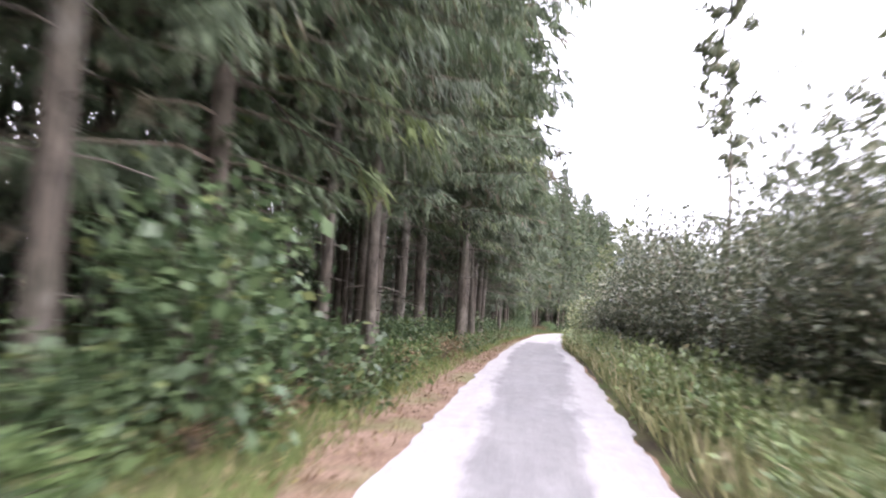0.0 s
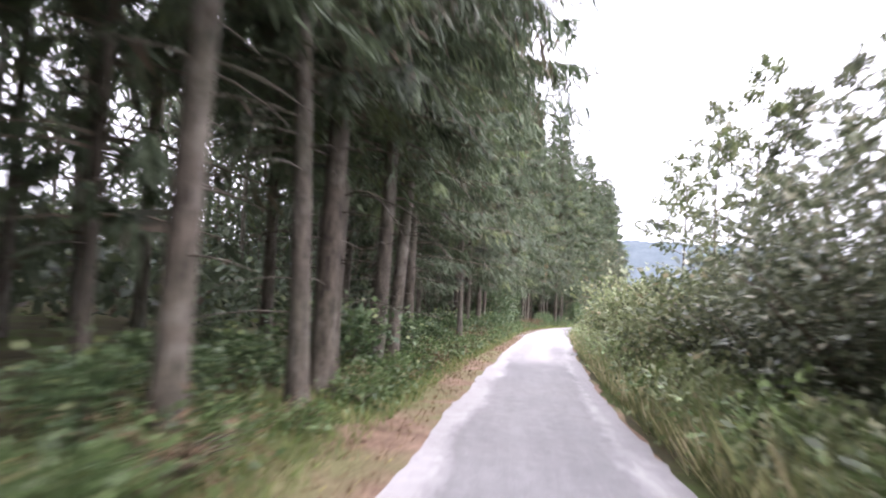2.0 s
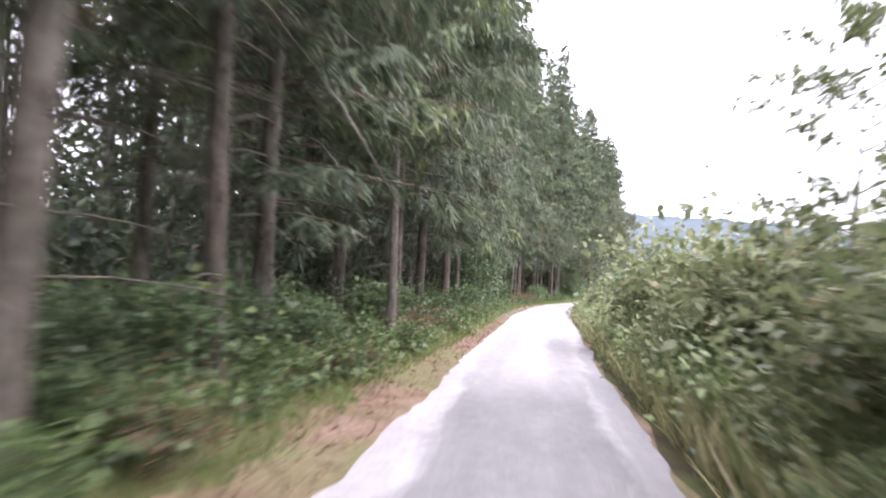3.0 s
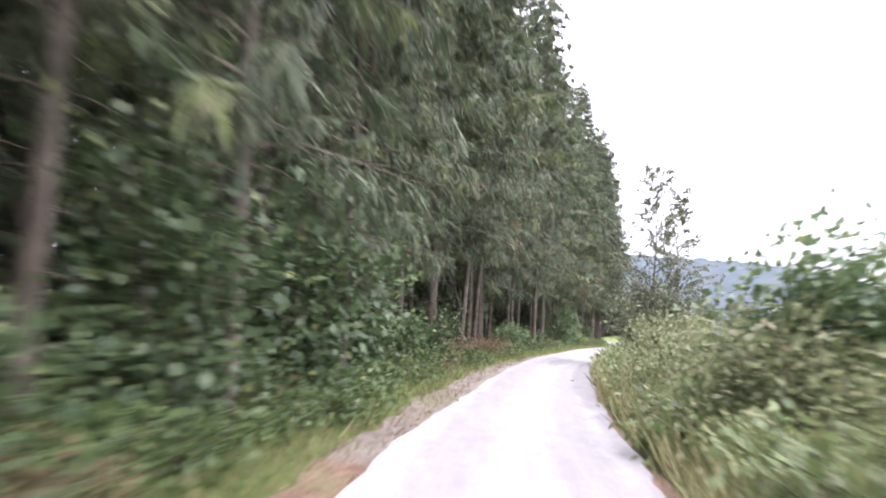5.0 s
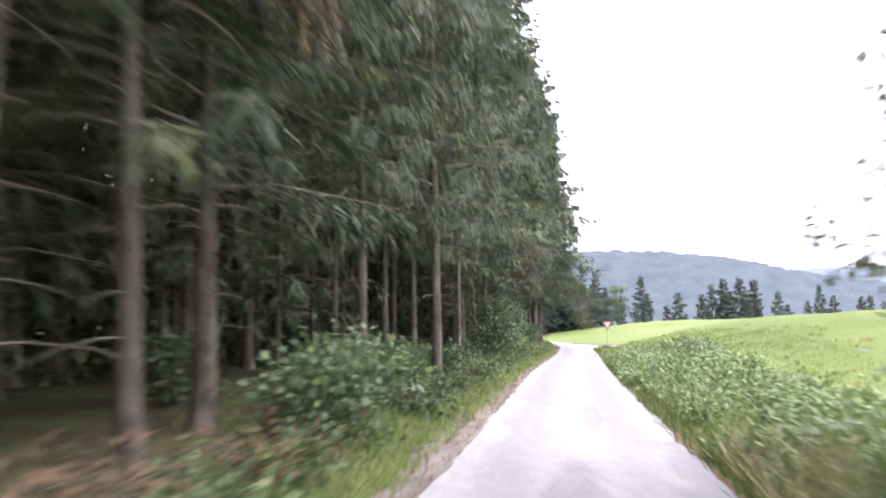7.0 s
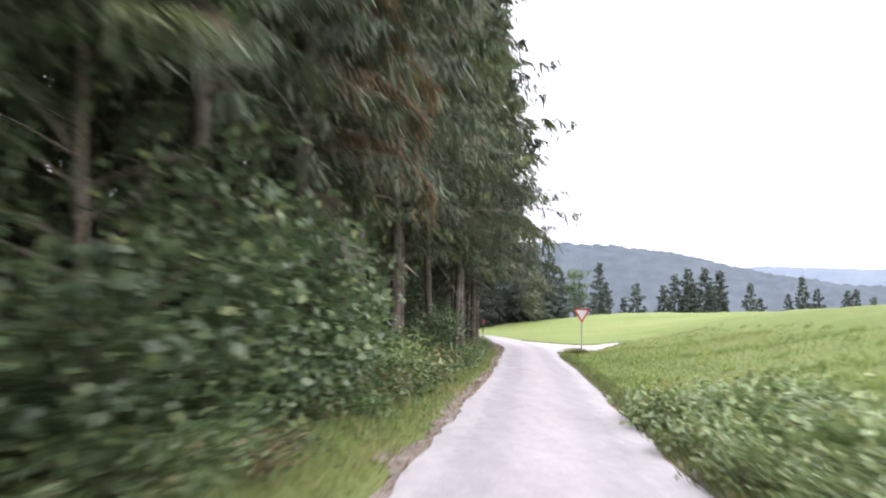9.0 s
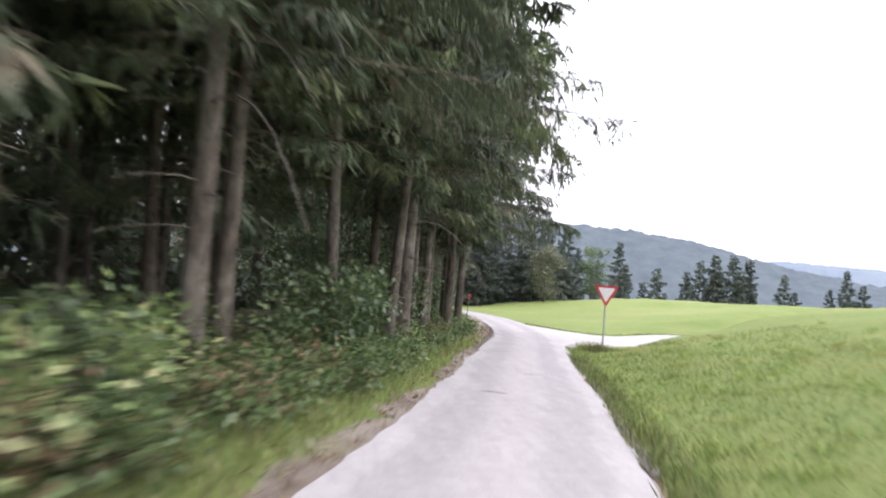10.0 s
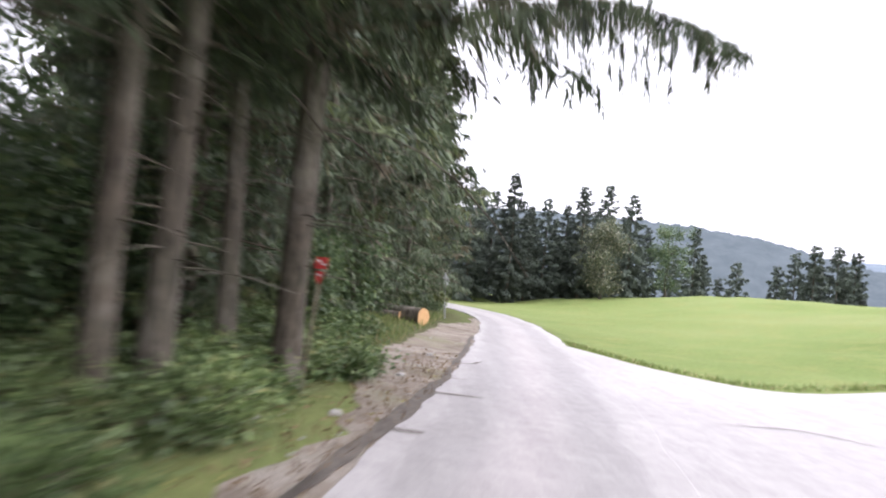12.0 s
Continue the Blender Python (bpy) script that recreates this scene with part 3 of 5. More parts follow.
def spruce_trunk(rng, height, radius, base, snags=16):
    z = np.concatenate([[0, 0.15, 0.4, 0.9], np.linspace(1.8, height, 12)])
    lean = rng.normal(0, 0.006, 2)
    p = np.stack([lean[0] * z + 0.05 * np.sin(z * 0.35 + rng.uniform(0, 6)), lean[1] * z + 0.05 * np.sin(z * 0.3 + rng.uniform(0, 6)), z - 0.12], 1)
    r = radius * (1 - z / height * 0.93) * (1 + 0.55 * np.exp(-z * 3.2))
    paths = [(p, r)]
    for _ in range(snags):
        h, a, L = rng.uniform(1.2, base + 2.5), rng.uniform(0, 6.28), rng.uniform(0.25, 1.3)
        u = np.linspace(0, 1, 4)
        c = np.array([np.interp(h, z, p[:, 0]), np.interp(h, z, p[:, 1])])
        line = np.stack([c[0] + np.cos(a) * L * u, c[1] + np.sin(a) * L * u, h + 0.1 * u * L - 0.25 * L * u**2], 1)
        paths.append((line, np.linspace(0.013, 0.003, 4)))
    for _ in range(snags // 7):
        h, a, L = rng.uniform(2.8, base + 4.0), rng.uniform(0, 6.28), rng.uniform(1.4, 2.8)
        u = np.linspace(0, 1, 7)
        line = np.stack([np.cos(a) * L * u, np.sin(a) * L * u, h + 0.25 * u * L - 0.95 * L * u**2.2], 1)
        paths.append((line, np.linspace(0.019, 0.004, 7)))
    return paths


def make_spruce(seed, height, radius, base, reach, gap, sprays, blade, needles=None, sides=9, snags=30, slim=0.17, fine_to=9.5, taper=0.75):
    rng = np.random.default_rng(seed)
    thing = new("spruce_tree")
    v, f = tubes(spruce_trunk(rng, height, radius, base, snags), sides)
    under("trunk", mesh_from("trunk", v, f, BARK, True), thing)
    v, f, boughs = spruce_crown(rng, height, base, reach, gap, sprays, blade, slim, fine_to, taper)
    if sides > 6:
        me = two_part_mesh("crown", (v, f), tubes(boughs, 3), needles or SPRUCE, TWIG)
    else:
        me = mesh_from("crown", v, f, needles or SPRUCE)
    under("crown", me, thing)
    return thing


class Plants:
    """Templates of one kind, of which the first placing uses the template itself and later ones copies."""

    def __init__(self, makers):
        self.makers, self.made, self.used = makers, {}, set()

    def put(self, k, x, y, turn, size=1.0, lift=0.0, tilt=(0.0, 0.0), tall=None):
        if k not in self.made:
            self.made[k] = self.makers[k]()
        m = pose(x, y, land1(x, y) + lift, tilt[0], tilt[1], turn) @ Matrix.Diagonal((size, size, tall or size, 1))
        if k not in self.used:
            self.used.add(k)
            self.made[k].matrix_basis = m
            return self.made[k]
        base = self.made[k]
        keep = base.matrix_basis.copy()
        base.matrix_basis = Matrix.Identity(4)
        ob = copy_thing(base, m)
        base.matrix_basis = keep
        return ob


edge_spruces = Plants([
    lambda: make_spruce(11, 24.0, 0.125, 3.7, 3.0, 0.42, 300, 0.23, slim=0.16, fine_to=8.0),
    lambda: make_spruce(12, 26.0, 0.145, 4.5, 3.2, 0.44, 315, 0.24, slim=0.16, fine_to=8.0),
    lambda: make_spruce(13, 21.0, 0.115, 4.3, 2.3, 0.42, 240, 0.22, slim=0.16, fine_to=8.0, snags=34),
    lambda: make_spruce(14, 25.0, 0.15, 4.2, 3.3, 0.44, 330, 0.24, slim=0.16, fine_to=8.0),
    lambda: make_spruce(15, 19.0, 0.13, 2.4, 2.5, 0.42, 250, 0.23, slim=0.16, fine_to=7.0),
    lambda: make_spruce(18, 22.0, 0.15, 2.9, 2.9, 0.44, 280, 0.24, slim=0.16, fine_to=7.0),
    lambda: make_spruce(20, 15.0, 0.13, 0.5, 2.4, 0.42, 150, 0.30, slim=0.20, fine_to=5.0),
    lambda: make_spruce(21, 18.0, 0.15, 0.8, 2.7, 0.44, 160, 0.30, slim=0.20, fine_to=5.0),
])
second_spruces = Plants([
    lambda: make_spruce(16, 24.0, 0.18, 5.6, 2.8, 0.58, 42, 0.46, None, 7, 18, 0.24),
    lambda: make_spruce(17, 22.0, 0.14, 5.0, 2.5, 0.58, 40, 0.44, None, 7, 18, 0.24),
    lambda: make_spruce(19, 15.0, 0.10, 1.8, 2.0, 0.50, 45, 0.38, None, 7, 12, 0.24),
])
rng = np.random.default_rng(5)
STEMS = [(-3.7, 15.2, 0), (-2.8, 11.3, 2), (-2.95, 11.9, 2), (-3.3, 10.2, 2), (-4.6, 17.3, 1), (-3.9, 19.2, 0), (-3.65, 21.1, 3), (-2.45, 22.9, 1), (-2.55, 26.3, 2), (-2.58, 29.2, 2), (-2.6, 30.7, 1),
         (-3.05, 32.6, 3), (-2.7, 34.3, 0), (-2.5, 35.6, 2), (-2.79, 38.8, 2), (-2.0, 45.4, 2), (-3.6, 4.5, 1), (-2.6, 75.4, 1), (-1.0, 73.9, 2), (0.55, 81.8, 2), (0.72, 82.3, 2), (1.0, 83.7, 2), (1.1, 85.8, 2),
         (8.0, 112.7, 5), (1.1, 87.9, 5), (4.6, 103.7, 1), (5.8, 107.4, 0), (10.15, 122.6, 2), (8.4, 124.5, 2), (9.9, 121.8, 1), (11.4, 126.0, 2), (12.75, 128.1, 2), (13.05, 129.3, 3),
         (15.2, 138.9, 1), (12.2, 133.7, 3), (13.5, 134.6, 2), (13.95, 134.9, 2), (14.1, 136.1, 3), (16.3, 143.6, 3), (15.45, 143.4, 2), (15.35, 141.6, 0), (15.25, 140.8, 2), (9.3, 126.0, 5), (7.2, 129.0, 5), (8.2, 132.0, 4)]
taken = []
red_tree = None
for x, y, k in STEMS:
    one = tagged(edge_spruces.put(k, x, y, rng.uniform(0, 360), rng.uniform(0.94, 1.06) * (1.28 if 14 < y < 45 else 1.22 if 113 < y < 145 else 1.0), tall=1.0), "tall roadside spruce with bare lower trunk and drooping boughs", "tree", "spruces along the lane")
    taken.append((x, y))
    if y == 143.6:
        red_tree = tagged(one, "tall spruce at the junction with a red marker on its trunk")
    if y == 121.8:
        reaching_tree = one
    if y == 112.7:
        withered_tree = one
    if y == 87.9:
        browned_tree = one


def free(x, y, gap):
    return all((x - a) ** 2 + (y - b) ** 2 > gap * gap for a, b in taken)


def low_or_high(s):
    """Which template: boughs reach lower where the edge is overgrown."""
    if s > 147:
        return int(rng.integers(6, 8))
    if 74 < s < 84 or 92 < s < 106:
        return int(rng.integers(1, 4))
    low = 0.6 if s < 12 or 46 < s < 74 else 0.1 if 100 < s < 120 else 0.32
    return int(rng.integers(4, 6)) if rng.random() < low else int(rng.integers(0, 4))


for s in np.arange(-14, 205, 1.7):
    x, y = beside(s + rng.uniform(-0.7, 0.7), -(3.7 + (1.6 if 147 < s < 164 else 0.4 if s > 164 else 0.0) + rng.uniform(-0.5, 0.9)))
    if free(x, y, 2.35) and not 116 < s < 146:
        taken.append((x, y))
        tagged(edge_spruces.put(low_or_high(s), x, y, rng.uniform(0, 360), rng.uniform(0.78, 1.2) * (1.28 if 14 < s < 48 or 114 < s < 142 else 0.72 if 90 < s < 114 else 1.0), tall=rng.uniform(0.78, 1.06)), "tall spruce with drooping dark green boughs at the wood's edge", "tree", "spruces along the lane")
for s in np.arange(-16, 205, 1.5):
    for d0 in (5.9, 8.0):
        x, y = beside(s + rng.uniform(-0.7, 0.7), -(d0 + rng.uniform(-0.7, 0.9)))
        if free(x, y, 2.0) and not (d0 > 7 and ((28 < s < 64 and rng.random() < 0.7) or 28 < s < 50 or 127 < s < 168) or (d0 < 7 and 128 < s < 160) or (d0 < 7 and 36 < s < 47 and rng.random() < 0.55)):
            taken.append((x, y))
            tagged(second_spruces.put(2 if rng.random() < 0.38 else int(rng.integers(0, 2)), x, y, rng.uniform(0, 360), rng.uniform(0.82, 1.08)), "slender shaded spruce standing just inside the wood", "tree", "spruces inside the wood")


def cleared(s, d):
    """Where the wood has been thinned behind the junction, and one sees out of it."""
    return (s > 129) & (s < 174) & (np.abs(d) < 10.5 + 0.5 * (s - 129))


def deep_wood():
    """Uncounted trunks and boughs deep in the wood, and the thicket at its back."""
    r = np.random.default_rng(77)
    trunks, leaf_v, leaf_f, base = [], [], [], 0
    for s in np.arange(-20, 205, 2.0):
        for d0 in (10.5, 13.5, 17.0, 21.0):
            x, y = beside(s + r.uniform(-1, 1), -(d0 + r.uniform(-1.3, 1.3)))
            if (36 < s < 64 and r.random() < 0.72) or cleared(s, d0):
                continue
            z, H, w = land1(x, y), r.uniform(17, 24), r.uniform(0.09, 0.18)
            h = np.array([-0.2, 0.5, 6.0, H * 0.6, H])
            trunks.append((np.stack([x + 0.04 * np.sin(h), y + 0 * h, z + h], 1), w * np.array([1.35, 1, 0.8, 0.5, 0.05])))
            n, low = 430, 4.6 - 1.1 * float(step01(44, 56, np.array(s)) * step01(96, 88, np.array(s)))
            t = r.uniform(0, 1, n) ** 0.8
            a, reach = r.uniform(0, 6.28, n), (1 - t) ** 0.6 * 2.4 * np.sqrt(r.random(n))
            p = np.stack([x + np.cos(a) * reach, y + np.sin(a) * reach, z + low + t * (H - low)], 1)
            way = np.stack([np.cos(a) * 0.6, np.sin(a) * 0.6, -r.uniform(0.2, 1.4, n)], 1)
            v, f = kites(p, way, unit_random(r, n), r.uniform(0.5, 1.2, n), r.uniform(0.09, 0.22, n), 0.3)
            leaf_v.append(v), leaf_f.append(f + base)
            base += len(v)
    n = 80000
    s, d = r.uniform(-30, 205, n), -(9.5 + 17.5 * r.random(n))
    x, y = beside(s, d)
    closed = step01(44, 56, s) * step01(96, 88, s)
    tall = 2.8 + (3.6 + 2.4 * closed) * step01(10, 24, -d) + 0.8 * np.sin(s * 0.7) * np.cos(s * 0.23 + d * 0.3)
    gap = np.maximum(1.7 * step01(34, 40, s) * step01(62, 56, s), 3.3 * cleared(s, d))
    tall = tall * (1 - 0.2 * gap)
    p = np.stack([x, y, land(x, y) + r.random(n) ** 0.8 * tall], 1)
    v, f = kites(p, unit_random(r, n) + [0, 0, -0.4], unit_random(r, n), r.uniform(0.3, 0.7, n), r.uniform(0.16, 0.36, n))
    leaf_v.append(v), leaf_f.append(f + base)
    base += len(v)
    # the far wall of boughs at the wood's back, with ragged holes where it is thin
    n = 46000
    s, d, h = r.uniform(-30, 205, n), -(21 + 7 * r.random(n)), r.uniform(1.5, 17, n)
    hole = np.sin(s * 0.55 + 1.3 * np.sin(h * 0.6)) + np.sin(h * 0.9 + s * 0.21) + 0.5 * np.sin(s * 1.7 - h * 1.3)
    thin = np.maximum(step01(33, 39, s) * step01(68, 60, s), 3.0 * cleared(s, d)) * step01(2.0, 3.0, h)
    keep = hole < 2.2 - 2.2 * thin
    s, d, h = s[keep], d[keep], h[keep]
    n = len(s)
    x, y = beside(s, d)
    v, f = kites(np.stack([x, y, land(x, y) + h], 1), unit_random(r, n) + [0, 0, -0.7], unit_random(r, n), r.uniform(0.7, 1.6, n), r.uniform(0.16, 0.40, n), 0.3)
    leaf_v.append(v), leaf_f.append(f + base)
    base += len(v)
    # young growth that closes the wood where it is deepest
    s = np.concatenate([r.uniform(-12, 5, 4000), r.uniform(60, 122, 10800)])
    n = len(s)
    x, y = beside(s, -(12.5 + 6 * r.random(n)))
    v, f = kites(np.stack([x, y, land(x, y) + r.uniform(1.0, 11.0, n)], 1), unit_random(r, n) + [0, 0, -0.6], unit_random(r, n), r.uniform(0.5, 1.3, n), r.uniform(0.2, 0.45, n), 0.3)
    leaf_v.append(v), leaf_f.append(f + base)
    base += len(v)
    # a closed canopy of loose boughs, added overhead to shade the wood's inside
    n = 30000
    s, d = r.uniform(-25, 190, n), 4.5 + 20 * r.random(n)
    keep = ((d < 10.5) | (s < 30) | (s > 50)) & ~(cleared(s, d) & (d > 6.0))
    s, d = s[keep], d[keep]
    n = len(s)
    x, y = beside(s, -d)
    v, f = kites(np.stack([x, y, land(x, y) + r.uniform(10.5, 18.0, n)], 1), unit_random(r, n) * [1, 1, 0.4] + [0, 0, -0.3], unit_random(r, n) * [1, 1, 0.3], r.uniform(0.8, 1.7, n), r.uniform(0.25, 0.6, n), 0.3)
    leaf_v.append(v), leaf_f.append(f + base)
    a = (np.concatenate(leaf_v), np.concatenate(leaf_f))
    return tagged(new("deep_wood", two_part_mesh("deep_wood", a, tubes(trunks, 6), SPRUCE, BARK)), "dark spruce wood with crowded thin trunks and undergrowth", "wood", kind="stuff")


deep_wood()


def long_bough(tree, tip, root_height, seed, n=4600, needles=SPRUCE, name="long_bough", label="bough reaching over the lane with hanging twigs"):
    """A far-reaching bough with hanging twigs, from the tree's trunk to a tip in the world."""
    r = np.random.default_rng(seed)
    inv = tree.matrix_basis.inverted()
    b = inv @ Vector(tip)
    a = Vector((0, 0, root_height))
    u = np.linspace(0, 1, 9)
    line = np.outer(1 - u, a) + np.outer(u, b)
    L = float(np.linalg.norm(line[-1] - line[0]))
    line[:, 2] += 0.10 * L * np.sin(u * np.pi) - 0.04 * L * np.sin(u * 2 * np.pi)
    out = np.array([b[0], b[1], 0]) / math.hypot(b[0], b[1])
    at, along, side, length, paths = [], [], [], [], [(line, 0.04 * (1 - 0.85 * u))]
    hang_on(r, line, out, L * 0.45, n // 2, 2.6, 1.0, at, along, side, length)
    tan = np.array([-out[1], out[0], 0])
    for v in np.linspace(0.25, 0.97, 22):
        p = np.array([np.interp(v, u, line[:, c]) for c in range(3)])
        w = np.linspace(0, 1, 5)
        sg, l2 = r.choice([-1, 1]), (1.15 - v) * 1.3 * r.uniform(0.5, 1.1)
        twig = p + np.outer(w, tan * sg * l2 + out * l2 * 0.6)
        twig[:, 2] -= w**2 * r.uniform(0.3, 1.1)
        paths.append((twig, 0.010 * (1 - 0.8 * w)))
        hang_on(r, twig, out, 0.25, n // 40, 3.0, 0.85, at, along, side, length)
    at, along, side, length = (np.concatenate(q) for q in (at, along, side, length))
    leaf = needle_blades(at, along, side, length * 0.15, 0.013 + 0.013 * r.random(len(at)))
    under(name, two_part_mesh(name, leaf, tubes(paths, 4), needles, TWIG), tree, label)


bpy.context.view_layer.update()
long_bough(red_tree, (22.0, 144.6, -0.35), 4.5, 1, 6200)
long_bough(red_tree, (20.2, 143.2, 0.3), 5.3, 2, 5600)
long_bough(red_tree, (18.6, 142.4, 0.3), 5.6, 5, 5200)
long_bough(reaching_tree, (16.3, 126.6, -0.25), 4.6, 3)
long_bough(reaching_tree, (14.7, 125.2, 1.4), 6.4, 4)

for tree, tip, root_height, seed in [(withered_tree, (9.9, 112.1, 0.4), 5.6, 6), (withered_tree, (10.2, 113.4, 1.3), 6.6, 7), (withered_tree, (10.1, 112.6, -0.6), 4.6, 8), (withered_tree, (9.6, 113.0, 2.1), 7.4, 9),
                                     (browned_tree, (2.7, 86.5, 2.3), 6.2, 10), (browned_tree, (2.5, 85.8, 3.1), 7.0, 11), (browned_tree, (2.8, 87.6, 3.0), 6.8, 12)]:
    long_bough(tree, tip, root_height, seed, 3600, WITHERED, "withered_bough", "withered orange-brown bough with hanging dead twigs")


# ---- shrubs ----
def make_shrub(name, seed, height, spread, stems, leaves, leaf, material, upright=0.5, narrow=0.55, clumps=26, low=0.05):
    """Arching stems from one root, with leaves in clumps round their upper parts."""
    rng = np.random.default_rng(seed)
    thing = new(name)
    paths, at = [], []
    for _ in range(stems):
        a, u = rng.uniform(0, 6.28), np.linspace(0, 1, 6)
        H, R = height * rng.uniform(0.55, 1.0), spread * rng.uniform(0.25, 1.0)
        line = np.stack([np.cos(a) * R * u**1.4, np.sin(a) * R * u**1.4, H * (u * (1.35 - 0.35 * u) if upright > 0.4 else u * (1.9 - 0.9 * u))], 1)
        line += rng.normal(0, 0.04, line.shape) * height * 0.3 * u[:, None]
        paths.append((line, (0.010 + 0.008 * height) * (1 - 0.85 * u)))
        for v in rng.uniform(low, 1.0, clumps) ** 0.75:
            c = np.array([np.interp(v, u, line[:, k]) for k in range(3)])
            at.append(c + rng.normal(0, 1, 3) * [0.17 * spread, 0.17 * spread, 0.09 * height])
    at = np.array(at)
    at[:, 2] = np.maximum(at[:, 2], 0.06)
    v, f = tubes(paths, 4)
    tagged(under("branchwork", mesh_from("branchwork", v, f, TWIG, True), thing), kind="stuff")
    c = at[rng.integers(0, len(at), leaves)]
    p = c + rng.normal(0, 1, (leaves, 3)) * [leaf * 1.7, leaf * 1.7, leaf * 1.1]
    p[:, 2] = np.maximum(p[:, 2], 0.03)
    way = (p - [0, 0, height * 0.35]) / (np.linalg.norm(p - [0, 0, height * 0.35], axis=1, keepdims=True) + 0.01) + unit_random(rng, leaves) * 0.9
    way[:, 2] -= 0.35
    size = rng.uniform(0.6, 1.3, leaves) * leaf
    v, f = kites(p, way, unit_random(rng, leaves) * [1, 1, 0.25], size, size * narrow)
    under("foliage", mesh_from("foliage", v, f, material), thing)
    return thing


hazels = Plants([
    lambda: make_shrub("hazel_bush", 31, 3.4, 1.5, 12, 3400, 0.155, HAZEL, 0.6, 0.7),
    lambda: make_shrub("hazel_bush", 32, 2.4, 1.2, 10, 1500, 0.17, HAZEL, 0.6, 0.7),
    lambda: make_shrub("hazel_bush", 33, 1.3, 0.9, 9, 800, 0.15, HAZEL, 0.3, 0.7),
])
willows = Plants([
    lambda: make_shrub("willow_bush", 41, 3.7, 1.6, 14, 5600, 0.12, WILLOW, 0.7, 0.52),
    lambda: make_shrub("willow_bush", 42, 2.9, 1.4, 12, 4600, 0.115, WILLOW, 0.6, 0.52),
    lambda: make_shrub("willow_bush", 43, 2.2, 1.2, 11, 3500, 0.115, WILLOW, 0.5, 0.52),
])
brambles = Plants([
    lambda: make_shrub("bramble_bush", 51, 1.7, 1.2, 14, 2100, 0.115, BRAMBLE, 0.3, 0.6),
    lambda: make_shrub("bramble_bush", 52, 1.1, 1.0, 12, 1500, 0.105, BRAMBLE, 0.3, 0.6),
    lambda: make_shrub("bramble_bush", 53, 0.65, 0.75, 10, 700, 0.11, BRAMBLE, 0.2, 0.5),
])
ferns = Plants([lambda: make_shrub("dry_fern", 61, 0.55, 0.6, 10, 380, 0.09, FERN, 0.2, 0.35)])
rng = np.random.default_rng(8)
# the hedge on the open side, taller at first, then low brambles
for s in np.arange(-6, 33, 1.25):
    x, y = beside(s + rng.uniform(-0.4, 0.4), 3.8 + rng.uniform(-0.3, 0.7))
    tagged(willows.put(int(rng.integers(0, 3)) if s < 24 else int(rng.integers(0, 2)), x, y, rng.uniform(0, 360), rng.uniform(0.85, 1.15)), "grey-green willow bush in the hedge by the lane", "bush", "hedge bushes")
for s in np.arange(-6, 34, 2.2):
    x, y = beside(s + rng.uniform(-0.6, 0.6), 5.6 + rng.uniform(-0.5, 1.2))
    tagged(willows.put(int(rng.integers(0, 2)), x, y, rng.uniform(0, 360), rng.uniform(0.95, 1.15)), "tall grey-green willow bush at the back of the hedge", "bush", "hedge bushes")
for s in np.arange(-6, 80, 1.3):
    x, y = beside(s + rng.uniform(-0.4, 0.4), 2.35 + rng.uniform(-0.15, 0.4))
    tagged(brambles.put(2, x, y, rng.uniform(0, 360), rng.uniform(0.8, 1.4)), "yellow-green bramble and tall weeds at the hedge's foot", "bush", "roadside brambles")
for s in np.arange(34, 79, 1.1):
    for d0 in ((3.3, 4.8, 6.6) if s < 56 else (3.3, 4.9)):
        x, y = beside(s + rng.uniform(-0.5, 0.5), d0 + rng.uniform(-0.4, 0.6))
        tagged(brambles.put(int(rng.integers(0, 2)), x, y, rng.uniform(0, 360), rng.uniform(0.85, 1.2) * (1.45 if s < 50 else 1.12 if s < 60 else 1.03)), "dense yellow-green bramble thicket beside the lane", "bush", "roadside brambles")
# undergrowth under the spruces
for s in np.arange(-12, 172, 1.0):
    d = -(3.1 + abs(rng.normal(0, 1.3)))
    x, y = beside(s + rng.uniform(-0.6, 0.6), d)
    k = 1 if rng.random() > 0.86 and s > 56 and not 73 < s < 106 else 2
    if (137 < s < 168 and d > -6.5) or ((76 < s < 87 or 115 < s < 124) and d > -5.0) or (100 < s < 137 and rng.random() < 0.4):
        continue
    tagged(hazels.put(k, x, y, rng.uniform(0, 360), rng.uniform(0.4, 0.95) * (0.6 if 4 < s < 15 else 0.7 if 18 < s < 32 else 1.0)), "leafy green hazel undergrowth at the wood's edge", "bush", "undergrowth")
def put_hazels(places, label):
    for s, d, k, size in places:
        x, y = beside(s, d)
        tagged(hazels.put(k, x, y, rng.uniform(0, 360), size), label, "bush", "undergrowth")


